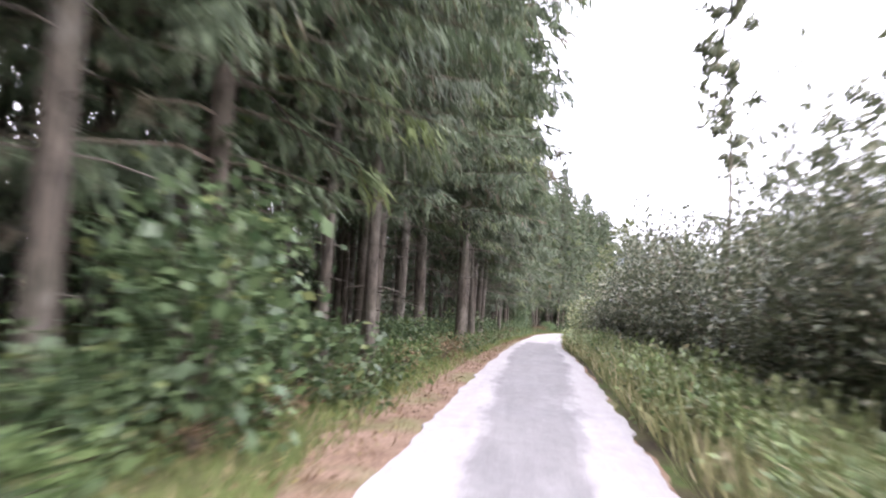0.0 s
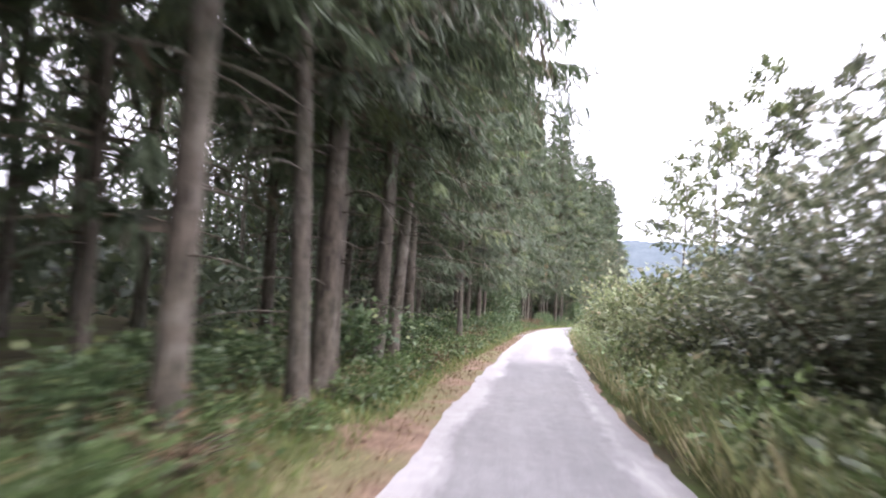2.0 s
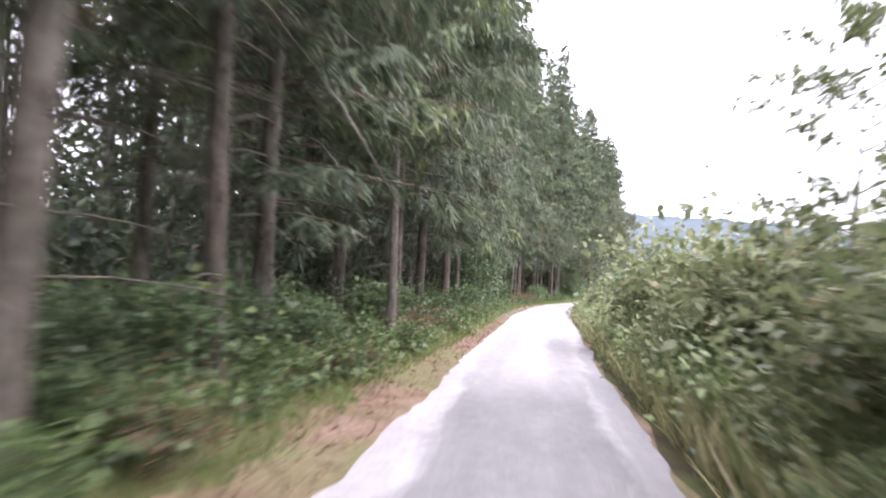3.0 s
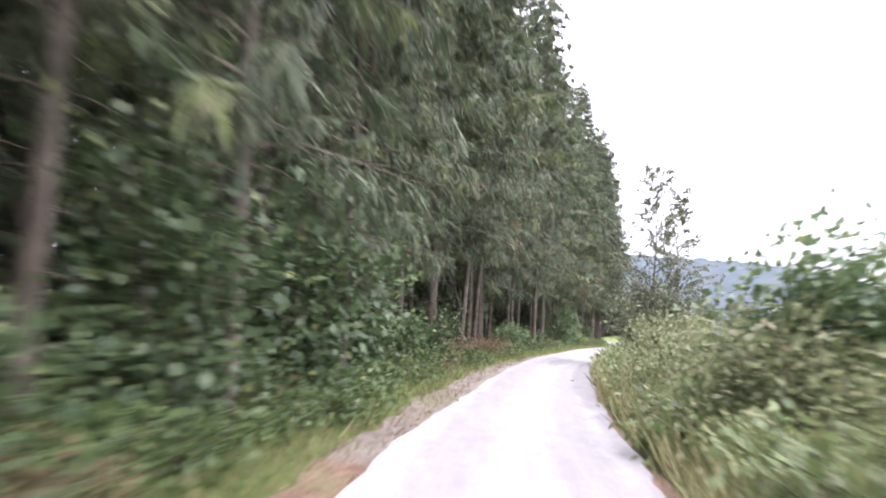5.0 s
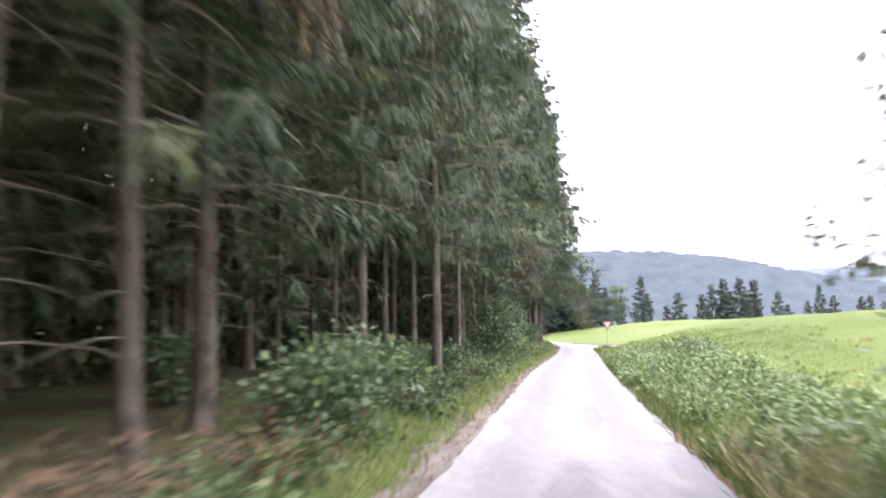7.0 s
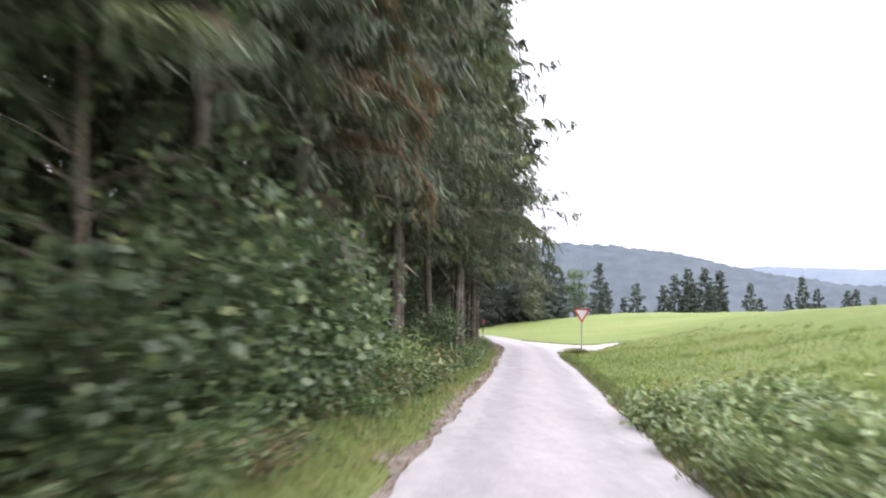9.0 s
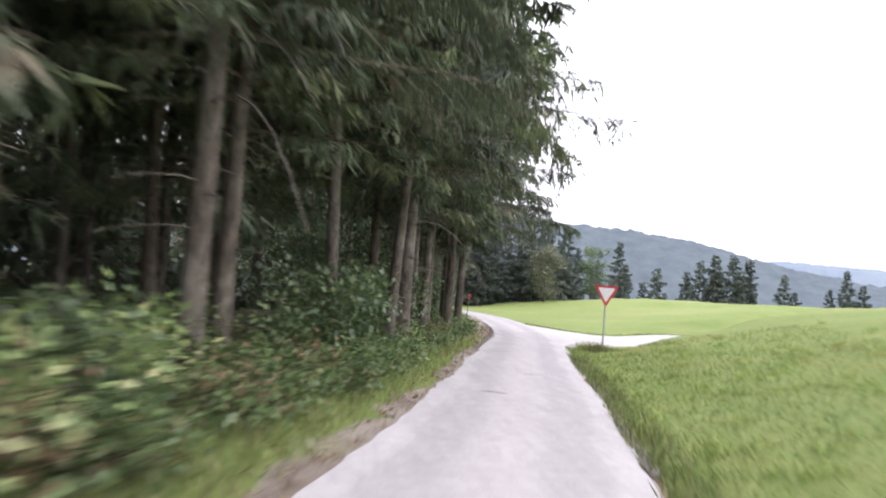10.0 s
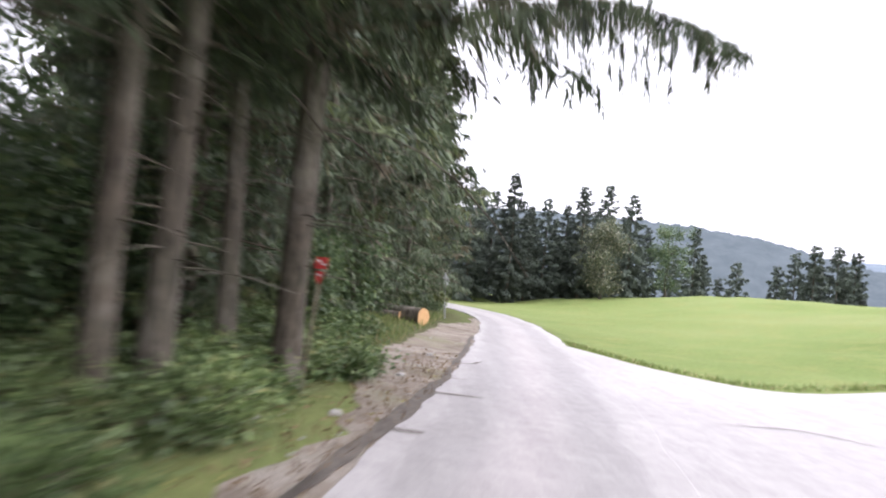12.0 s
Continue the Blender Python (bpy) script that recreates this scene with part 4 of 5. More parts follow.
put_hazels([(5.6, -3.0, 1, 0.95), (7.0, -3.6, 0, 0.75), (8.0, -2.9, 2, 0.9), (8.8, -5.6, 1, 0.7), (61, -3.4, 0, 0.9), (64.5, -3.4, 0, 1.0), (67.5, -3.5, 0, 0.95), (79.6, -4.4, 1, 0.75)],
           "broad leafy hazel bush pushing out of the wood")
put_hazels([(107.5, -3.5, 1, 0.8), (109.5, -3.5, 0, 0.88), (111.3, -3.4, 0, 0.92), (113.2, -3.5, 0, 0.8), (115.0, -3.6, 1, 0.8), (119, -3.5, 1, 0.5), (125.0, -3.4, 1, 0.75), (126.8, -3.5, 1, 0.7), (128.6, -3.9, 2, 1.0), (133.2, -4.3, 1, 0.8), (134.6, -4.2, 1, 0.85), (136.0, -4.2, 1, 0.72), (131.6, -4.0, 2, 1.0), (139.5, -6.2, 0, 0.8), (141.5, -7.2, 0, 0.9), (143.2, -6.6, 0, 0.9), (145.0, -7.2, 0, 1.0), (147.0, -6.4, 0, 0.95), (144.0, -9.2, 0, 1.1), (141.0, -9.4, 0, 1.1), (148.0, -8.6, 0, 1.1), (138.0, -8.2, 0, 1.0), (146.3, -10.5, 0, 1.2)],
           "dark leafy hazel bush at the wood's edge before the junction")
for s in np.arange(-10, 140, 2.9):
    x, y = beside(s + rng.uniform(-0.9, 0.9), -(2.35 + abs(rng.normal(0, 0.5))))
    tagged(ferns.put(0, x, y, rng.uniform(0, 360), rng.uniform(0.5, 1.1)), "withered brown fern on the verge", "fern", "ferns")
for s, d in [(79.5, -2.9), (80.6, -2.6), (81.5, -3.0), (82.7, -2.7), (83.8, -3.1), (85.2, -2.8), (78.3, -3.2), (117.5, -2.9), (120.3, -2.8), (123.0, -3.0), (58.5, -2.6), (47.0, -2.7)]:
    x, y = beside(s, d)
    tagged(ferns.put(0, x, y, rng.uniform(0, 360), rng.uniform(0.9, 1.4)), "tall withered brown fern at the spruces' feet", "fern", "ferns")


# ---- slender trees by the hedge ----
def make_sapling(name, seed, height, reach, twigs, leaf, material, base=1.5, bole=0.05, taper=0.7, per=8, rise=0.55, step=0.3):
    """A slender tree: swept-up branches, twigs on them, and leaves set along the twigs."""
    rng = np.random.default_rng(seed)
    thing = new(name)
    z = np.linspace(0, height, 9)
    p = np.stack([0.06 * np.sin(z * 0.8 + seed), 0.06 * np.cos(z * 0.7), z], 1)
    paths, at, along = [(p, bole * (1 - z / height * 0.92))], [], []
    for h in np.arange(base, height, step):
        g = (h - base) / (height - base)
        for _ in range(2):
            a, L, u = rng.uniform(0, 6.28), reach * (1.05 - g) ** taper * rng.uniform(0.4, 1.1), np.linspace(0, 1, 4)
            line = np.stack([np.cos(a) * L * u, np.sin(a) * L * u, h + rise * L * u - 0.2 * L * u**2], 1)
            line[:, :2] += np.array([np.interp(h, z, p[:, 0]), np.interp(h, z, p[:, 1])])
            paths.append((line, 0.014 * (1 - 0.8 * u)))
            out = np.array([np.cos(a), np.sin(a), 0.2])
            for w in rng.uniform(0.2, 1, twigs):
                root = np.array([np.interp(w, u, line[:, k]) for k in range(3)])
                way = out * 0.7 + rng.normal(0, 0.6, 3)
                way *= rng.uniform(0.12, 0.24) * (0.6 + 0.3 * reach) / np.linalg.norm(way)
                q = np.linspace(0.15, 1, per)[:, None]
                at.append(root + way * q + rng.normal(0, 0.018, (per, 3)))
                along.append(way / np.linalg.norm(way) * 0.6 + rng.normal(0, 0.6, (per, 3)) + [0, 0, -0.45])
                if rng.random() < 0.35:
                    paths.append((np.stack([root, root + way * 0.5, root + way]), np.array([0.006, 0.004, 0.002])))
    under("trunk", mesh_from("trunk", *tubes(paths[:1], 7), TWIG, True), thing)
    thin, twig_paths = [q for q in paths[1:] if len(q[0]) == 4], [q for q in paths[1:] if len(q[0]) == 3]
    tagged(under("branchwork", mesh_from("branchwork", *tubes(thin + twig_paths, 4), TWIG, True), thing), kind="stuff")
    at, along = np.concatenate(at), np.concatenate(along)
    size = rng.uniform(0.6, 1.3, len(at)) * leaf
    v, f = kites(at, along, unit_random(rng, len(at)) * [1, 1, 0.4], size, size * 0.6)
    under("crown", mesh_from("crown", v, f, material), thing)
    return thing


saplings = Plants([
    lambda: make_sapling("young_birch", 71, 8.4, 3.0, 16, 0.105, WILLOW, 1.0, 0.06, 0.75, 9, 0.7, 0.3),
    lambda: make_sapling("young_ash", 72, 9.4, 0.95, 9, 0.13, WILLOW, 4.6, 0.05, 0.5, 8, 0.6, 0.26),
    lambda: make_sapling("young_ash", 73, 7.6, 2.2, 16, 0.105, ASH_LEAF, 1.8, 0.06, 0.5, 8),
    lambda: make_sapling("young_beech", 74, 8.8, 2.3, 11, 0.135, HAZEL, 1.6, 0.06, 0.7, 9),
    lambda: make_sapling("young_willow", 75, 6.6, 1.9, 12, 0.12, WILLOW, 1.0, 0.06, 0.5, 8),
])
for k, s, d, size in [(1, 12.5, 3.35, 1.0), (4, 9.6, 4.9, 1.0), (4, 6.5, 4.6, 0.9), (4, 16.0, 5.6, 0.85), (4, 21.5, 5.4, 0.8), (4, 28.5, 5.2, 0.8), (4, 31.2, 4.4, 0.85), (4, 32.9, 4.6, 0.9), (4, 34.4, 4.5, 0.85), (2, 35.6, 4.4, 0.95), (2, 38.6, 4.3, 0.95), (2, 40.6, 3.9, 0.85)]:
    x, y = beside(s, d)
    tagged(saplings.put(k, x, y, rng.uniform(0, 360), size), "slender young tree rising out of the hedge", "tree", "young trees")
tagged(saplings.put(0, 9.3, 83.0, 170, 0.9), "young birch with thin airy crown behind the first", "tree", "young trees")
tagged(saplings.put(0, 8.2, 82.3, 40, 1.0), "young birch with thin airy crown above the brambles", "tree", "young trees")
for s, d, size in [(8.4, -4.7, 1.0), (108.4, -4.3, 0.95), (139.0, -7.2, 1.0), (141.5, -9.5, 1.1), (64.0, -4.6, 0.7)]:
    x, y = beside(s, d)
    tagged(saplings.put(3, x, y, rng.uniform(0, 360), size), "leafy young beech squeezed between the spruces", "tree", "young trees")
for x, y, k, size in [(8.4, 82.9, 0, 1.12), (7.6, 82.7, 0, 0.9), (7.9, 81.8, 2, 1.15), (9.1, 82.6, 0, 0.85), (8.6, 84.0, 1, 1.0), (9.8, 81.3, 1, 1.0)]:
    tagged(willows.put(k, x, y, rng.uniform(0, 360), size), "dark bushy willow round the birch's foot", "bush", "hedge bushes")
for s, d, size in [(21.5, 4.6, 1.2), (23.6, 4.3, 1.28), (25.6, 4.7, 1.2), (27.5, 5.0, 1.1)]:
    x, y = beside(s, d)
    tagged(willows.put(0, x, y, rng.uniform(0, 360), size), "tall overgrown willow bush leaning towards the lane", "bush", "hedge bushes")
for s, d, k, size in [(64.3, 3.7, 0, 0.95), (63.4, 4.4, 0, 0.9), (65.4, 4.6, 1, 0.95)]:
    x, y = beside(s, d)
    tagged(hazels.put(k, x, y, 30 + 70 * k, size), "leafy bush standing out of the brambles", "bush", "hedge bushes")


# ---- grass ----
def blades(name, label, xy, low, high, material, seed, width=0.008):
    r = np.random.default_rng(seed)
    n = len(xy)
    z = land(xy[:, 0], xy[:, 1]) - 0.01
    h = r.uniform(low, high, n)
    way = np.stack([r.normal(0, 0.45, n), r.normal(0, 0.45, n), np.ones(n)], 1)
    v, f = kites(np.column_stack([xy, z]), way, unit_random(r, n) * [1, 1, 0], h, h * 0.035 + width, 0.35)
    return tagged(new(name, mesh_from(name, v, f, material)), label, "grass", kind="stuff")


def band(seed, n, s0, s1, d0, d1, bias=1.0):
    r = np.random.default_rng(seed)
    s, u = r.uniform(s0, s1, n), r.random(n) ** bias
    x, y = beside(s, d0 + (d1 - d0) * u)
    return np.stack([x, y], 1)


blades("grass", "uneven green and straw-coloured grass on the verge by the wood", band(81, 40000, -8, 138, -1.85, -3.1, 0.9), 0.06, 0.28, GRASS, 82)
blades("grass", "thin shaded grass under the first spruces", band(821, 14000, -8, 150, -2.9, -5.0, 1.3), 0.08, 0.34, GRASS, 822)
blades("grass", "uneven grass behind the gravel at the junction", band(87, 8000, 150, 168, -3.0, -5.5, 0.8), 0.06, 0.30, GRASS, 88)
blades("grass", "tall dry grass along the hedge side", band(83, 22000, -8, 84, 1.42, 2.8, 0.8), 0.10, 0.45, HEDGE_GRASS, 84)
blades("grass", "tall seeding grass among the brambles", band(89, 16000, -6, 84, 1.7, 5.5, 0.9), 0.5, 1.15, HEDGE_GRASS, 90)
blades("grass", "straw-coloured grass leaning over the asphalt from the hedge", band(93, 15000, -6, 88, 1.5, 2.7, 0.9), 0.25, 0.7, STRAW, 94)
blades("grass", "sparse straw on the dirt edge", band(91, 7000, -8, 150, -1.35, -2.4, 1.0), 0.05, 0.2, FERN, 92)
blades("meadow_grass", "short mown meadow grass beside the lane", band(85, 85000, 80, 138, 1.5, 9.0, 1.5), 0.05, 0.16, MEADOW_GRASS, 86)

tuft_rng = np.random.default_rng(311)
cs, cd = tuft_rng.uniform(82, 137, 420), 1.6 + 8.5 * tuft_rng.random(420) ** 1.3
cx, cy = beside(np.repeat(cs, 36), np.repeat(cd, 36))
blades("grass", "coarse darker grass tufts scattered in the mown meadow", np.stack([cx, cy], 1) + tuft_rng.normal(0, 0.11, (len(cx), 2)), 0.10, 0.26, MEADOW_GRASS, 312, 0.012)
blades("grass", "thick green grass on the verge near the junction", band(305, 17000, 84, 136, -1.65, -3.2, 1.0), 0.07, 0.26, MEADOW_GRASS, 306)
rim_rng = np.random.default_rng(301)
pick = (len(FAR_RIM) - 2) * rim_rng.random(11000) ** 1.35
rim_way = np.gradient(FAR_RIM, axis=0)
rim_way /= np.linalg.norm(rim_way, axis=1, keepdims=True)
near_i = pick.astype(int)
off = 0.06 + 0.55 * rim_rng.random(11000) ** 2
rim_xy = FAR_RIM[near_i] + (FAR_RIM[near_i + 1] - FAR_RIM[near_i]) * (pick - near_i)[:, None] + np.stack([-rim_way[near_i, 1], rim_way[near_i, 0]], 1) * off[:, None]
rim_xy = rim_xy[lane_place(rim_xy[:, 0], rim_xy[:, 1])[1] > 1.65]
blades("grass", "uncut darker grass along the side road's far rim", rim_xy, 0.05, 0.18, GRASS, 302, 0.014)
blades("grass", "ragged grass leaning over the lane's crumbled rim", band(303, 9000, 84, 134, 1.36, 1.9, 1.2), 0.08, 0.26, GRASS, 304)


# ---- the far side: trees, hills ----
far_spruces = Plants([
    lambda: make_spruce(91, 17.0, 0.22, 0.5, 3.0, 0.38, 240, 0.26, HAZED_NEEDLES, 5, 0, 0.6, 30, 0.8),
    lambda: make_spruce(92, 14.0, 0.2, 0.4, 2.7, 0.36, 240, 0.25, HAZED_NEEDLES, 5, 0, 0.6, 30, 0.8),
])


EYE = (11.4, 109.8)
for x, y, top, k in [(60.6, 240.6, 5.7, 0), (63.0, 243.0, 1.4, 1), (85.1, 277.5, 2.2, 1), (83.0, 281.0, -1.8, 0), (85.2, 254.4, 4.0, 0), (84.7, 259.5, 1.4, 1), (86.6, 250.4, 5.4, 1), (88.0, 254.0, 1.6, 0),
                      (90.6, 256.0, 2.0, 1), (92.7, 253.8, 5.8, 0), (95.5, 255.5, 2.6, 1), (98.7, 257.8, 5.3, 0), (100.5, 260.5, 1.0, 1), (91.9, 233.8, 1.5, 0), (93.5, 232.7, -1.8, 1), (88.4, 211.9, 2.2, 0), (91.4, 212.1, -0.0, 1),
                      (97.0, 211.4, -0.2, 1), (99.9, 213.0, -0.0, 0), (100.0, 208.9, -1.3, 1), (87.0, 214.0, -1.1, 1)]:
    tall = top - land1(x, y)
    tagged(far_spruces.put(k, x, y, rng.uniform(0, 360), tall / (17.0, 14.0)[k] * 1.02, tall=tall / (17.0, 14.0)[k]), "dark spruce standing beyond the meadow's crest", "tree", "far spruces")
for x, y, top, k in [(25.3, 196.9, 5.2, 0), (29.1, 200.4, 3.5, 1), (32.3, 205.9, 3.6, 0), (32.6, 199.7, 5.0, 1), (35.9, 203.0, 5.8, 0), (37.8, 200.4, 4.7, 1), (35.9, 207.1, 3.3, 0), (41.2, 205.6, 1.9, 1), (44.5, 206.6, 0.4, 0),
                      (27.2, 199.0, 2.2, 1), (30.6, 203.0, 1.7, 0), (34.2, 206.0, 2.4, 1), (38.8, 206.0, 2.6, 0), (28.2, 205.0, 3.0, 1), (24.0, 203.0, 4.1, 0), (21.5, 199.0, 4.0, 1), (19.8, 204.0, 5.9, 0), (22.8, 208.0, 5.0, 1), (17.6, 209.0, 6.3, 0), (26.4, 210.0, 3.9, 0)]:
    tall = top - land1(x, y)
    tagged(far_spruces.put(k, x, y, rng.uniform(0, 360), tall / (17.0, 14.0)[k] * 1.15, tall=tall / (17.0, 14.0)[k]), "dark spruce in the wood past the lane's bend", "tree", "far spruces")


def make_broadleaf(seed, height, reach, leaves, leaf, material):
    """A round-crowned tree: trunk, limbs and clumps of leaves with gaps."""
    r = np.random.default_rng(seed)
    thing = new("broadleaf_tree")
    z = np.linspace(-0.2, height * 0.85, 7)
    limbs, at = [(np.stack([0.1 * np.sin(z), 0.1 * np.cos(z), z], 1), 0.02 * height * (1 - z / height))], []
    for _ in range(22):
        h, a, u = height * r.uniform(0.1, 0.85), r.uniform(0, 6.28), np.linspace(0, 1, 5)
        L = reach * math.sqrt(max(0.1, 1 - ((h / height - 0.5) / 0.55) ** 2)) * r.uniform(0.6, 1.0)
        line = np.stack([np.cos(a) * L * u, np.sin(a) * L * u, h + 0.4 * L * u], 1)
        limbs.append((line, 0.05 * (1 - 0.85 * u)))
        at += [line[int(r.integers(2, 5))] + r.normal(0, 0.35, 3) for _ in range(7)]
    v, f = tubes(limbs, 5)
    under("trunk", mesh_from("trunk", v, f, BARK, True), thing)
    at = np.array(at)
    p = at[r.integers(0, len(at), leaves)] + r.normal(0, 0.42, (leaves, 3))
    v, f = kites(p, unit_random(r, leaves) + [0, 0, -0.5], unit_random(r, leaves), r.uniform(0.7, 1.3, leaves) * leaf, r.uniform(0.5, 0.8, leaves) * leaf)
    under("crown", mesh_from("crown", v, f, material), thing)
    return thing


broadleaves = Plants([lambda: make_broadleaf(95, 12.0, 3.4, 5200, 0.28, HAZEL), lambda: make_broadleaf(96, 9.0, 3.0, 8500, 0.24, WILLOW), lambda: make_broadleaf(97, 12.5, 3.0, 1700, 0.24, HAZEL)])
for x, y, k, size in [(33.9, 195.6, 1, 0.82), (42.6, 203.0, 0, 0.66), (15.8, 168.5, 0, 0.7), (16.0, 174.5, 0, 0.8), (6.2, 146.5, 2, 0.9), (5.4, 151.5, 2, 1.0), (10.6, 149.5, 2, 0.8), (66.0, 243.0, 1, 0.7), (90.0, 232.0, 1, 0.8)]:
    tagged(broadleaves.put(k, x, y, rng.uniform(0, 360), size), "light green broadleaf tree with a loose round crown", "tree", "broadleaf trees")


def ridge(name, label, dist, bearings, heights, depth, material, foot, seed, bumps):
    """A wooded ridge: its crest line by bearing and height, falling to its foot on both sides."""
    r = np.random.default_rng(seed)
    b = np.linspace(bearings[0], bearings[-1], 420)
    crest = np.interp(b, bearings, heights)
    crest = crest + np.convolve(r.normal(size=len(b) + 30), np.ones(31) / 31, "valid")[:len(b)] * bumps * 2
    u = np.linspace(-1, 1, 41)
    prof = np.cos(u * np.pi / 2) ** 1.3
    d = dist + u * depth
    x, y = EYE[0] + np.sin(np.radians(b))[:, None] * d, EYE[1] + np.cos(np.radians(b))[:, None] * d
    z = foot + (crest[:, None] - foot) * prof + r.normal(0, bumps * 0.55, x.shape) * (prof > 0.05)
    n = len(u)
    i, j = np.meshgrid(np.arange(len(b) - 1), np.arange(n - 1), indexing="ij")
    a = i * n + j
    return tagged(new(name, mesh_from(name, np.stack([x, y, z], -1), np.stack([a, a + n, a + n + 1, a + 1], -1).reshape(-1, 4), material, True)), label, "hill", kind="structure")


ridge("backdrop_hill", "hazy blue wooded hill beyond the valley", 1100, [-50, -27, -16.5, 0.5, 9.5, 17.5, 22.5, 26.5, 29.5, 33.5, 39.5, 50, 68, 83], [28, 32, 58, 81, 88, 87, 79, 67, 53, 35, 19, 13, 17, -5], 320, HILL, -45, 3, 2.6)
ridge("backdrop_hills", "far hills on the horizon, tinted pale blue for haze", 2600, [15, 25, 33, 41, 50, 70, 96], [79, 99, 111, 101, 89, 104, 89], 500, FAR_HILL, -60, 4, 4.0)


# ---- signs, log, small things ----
def slab(bm, outline, thickness, inset=None):
    """A flat plate in the xz plane, facing -y, from its outline."""
    front = [bm.verts.new((x, -thickness / 2, z)) for x, z in outline]
    back = [bm.verts.new((x, thickness / 2, z)) for x, z in outline]
    n = len(outline)
    if inset:
        fi = [bm.verts.new((x, -thickness / 2, z)) for x, z in inset]
        bi = [bm.verts.new((x, thickness / 2, z)) for x, z in inset]
        for i in range(n):
            j = (i + 1) % n
            bm.faces.new((front[i], front[j], fi[j], fi[i]))
            bm.faces.new((back[j], back[i], bi[i], bi[j]))
            bm.faces.new((fi[i], fi[j], bi[j], bi[i]))
    else:
        bm.faces.new(front)
        bm.faces.new(back[::-1])
    for i in range(n):
        j = (i + 1) % n
        bm.faces.new((front[j], front[i], back[i], back[j]))
    bmesh.ops.recalc_face_normals(bm, faces=bm.faces)
    return bm


def rounded_triangle(side, r, down=True):
    h = side * math.sqrt(3) / 2
    corners = [(-side / 2, h / 3), (side / 2, h / 3), (0, -2 * h / 3)]
    out = []
    for i, (x, z) in enumerate(corners):
        x, z = x * (1 - 2 * r / h * 1.5), z * (1 - 2 * r / h * 1.5)
        for k in range(5):
            a = {0: 210 - 30 * k, 1: 90 - 30 * k, 2: 330 - 30 * k}[i]
            out.append((x + r * math.cos(radians(a)), z + r * math.sin(radians(a))))
    return out if down else [(x, -z) for x, z in out][::-1]


def pole(bm, radius, z0, z1, y=0.03):
    bmesh.ops.create_cone(bm, cap_ends=True, segments=12, radius1=radius, radius2=radius, depth=z1 - z0, matrix=Matrix.Translation((0, y, (z0 + z1) / 2)))
    return bm


def yield_sign(x, y, turn, side=0.87, top=2.35):
    thing = tagged(new("yield_sign"), "red-bordered white triangular yield sign on a grey post", "road sign")
    c = top - side * math.sqrt(3) / 6
    outer = [(a, b + c) for a, b in rounded_triangle(side, 0.045)]
    inner = [(a, b + c + 0.002) for a, b in rounded_triangle(side * 0.68, 0.015)]
    part("border", slab(bmesh.new(), outer, 0.020, inner), SIGN_RED, thing, "red reflective border")
    part("face", slab(bmesh.new(), inner, 0.012), SIGN_WHITE, thing, "white reflective face")
    post = part("post", pole(bmesh.new(), 0.032, -0.3, top + 0.02, 0.045), STEEL, thing)
    for h in (top - 0.10, c - side * 0.30):
        bm = bmesh.new()
        bmesh.ops.create_cube(bm, size=1, matrix=Matrix.Translation((0, 0.045, h)) @ Matrix.Diagonal((0.10, 0.075, 0.04, 1)))
        part("clamp", bm, STEEL, post)
    thing.matrix_basis = pose(x, y, land1(x, y), 0, 0, turn)
    return thing


yield_sign(20.34, 135.07, -9.5)


def make_tuft(seed, height, spread, n, material, name="grass_tuft"):
    r = np.random.default_rng(seed)
    a, q = r.uniform(0, 6.28, n), np.sqrt(r.random(n)) * spread
    p = np.stack([np.cos(a) * q, np.sin(a) * q, np.full(n, -0.02)], 1)
    way = np.stack([np.cos(a) * q / spread * 0.7, np.sin(a) * q / spread * 0.7, np.ones(n)], 1) + r.normal(0, 0.22, (n, 3))
    v, f = kites(p, way, unit_random(r, n) * [1, 1, 0.1], r.uniform(0.5, 1.1, n) * height, r.uniform(0.012, 0.03, n), 0.4)
    return new(name, mesh_from(name, v, f, material))


for x, y, h, w, n in [(20.23, 135.17, 0.42, 0.28, 500), (19.92, 135.56, 0.40, 0.28, 420), (20.67, 135.38, 0.28, 0.30, 220)]:
    t = tagged(make_tuft(int(x * 10), h, w, n, HEDGE_GRASS), "long uncut grass tuft round the sign's foot", "grass", "tufts at the sign")
    t.matrix_basis = pose(x, y, land1(x, y))


def boulder(seed, sx, sy, sz, material, name):
    bm = bmesh.new()
    bmesh.ops.create_icosphere(bm, subdivisions=3, radius=1.0)
    for v in bm.verts:
        c = v.co.copy()
        v.co = Vector([math.copysign(abs(q) ** 0.6, q) for q in c]) * (1 + 0.16 * noise.noise(c * 1.7 + Vector((seed, 0, 0))))
        v.co = Vector((v.co.x * sx, v.co.y * sy, v.co.z * sz))
    me = bpy.data.meshes.new(name)
    bm.to_mesh(me)
    bm.free()
    me.materials.append(material)
    return new(name, me)


stone = tagged(boulder(3, 0.42, 0.24, 0.15, STONE, "kerb_stone"), "pale broken kerb stone at the corner of the junction", "stone")
stone.matrix_basis = pose(19.66, 135.90, land1(19.66, 135.90) + 0.05, 4, -6, 35)


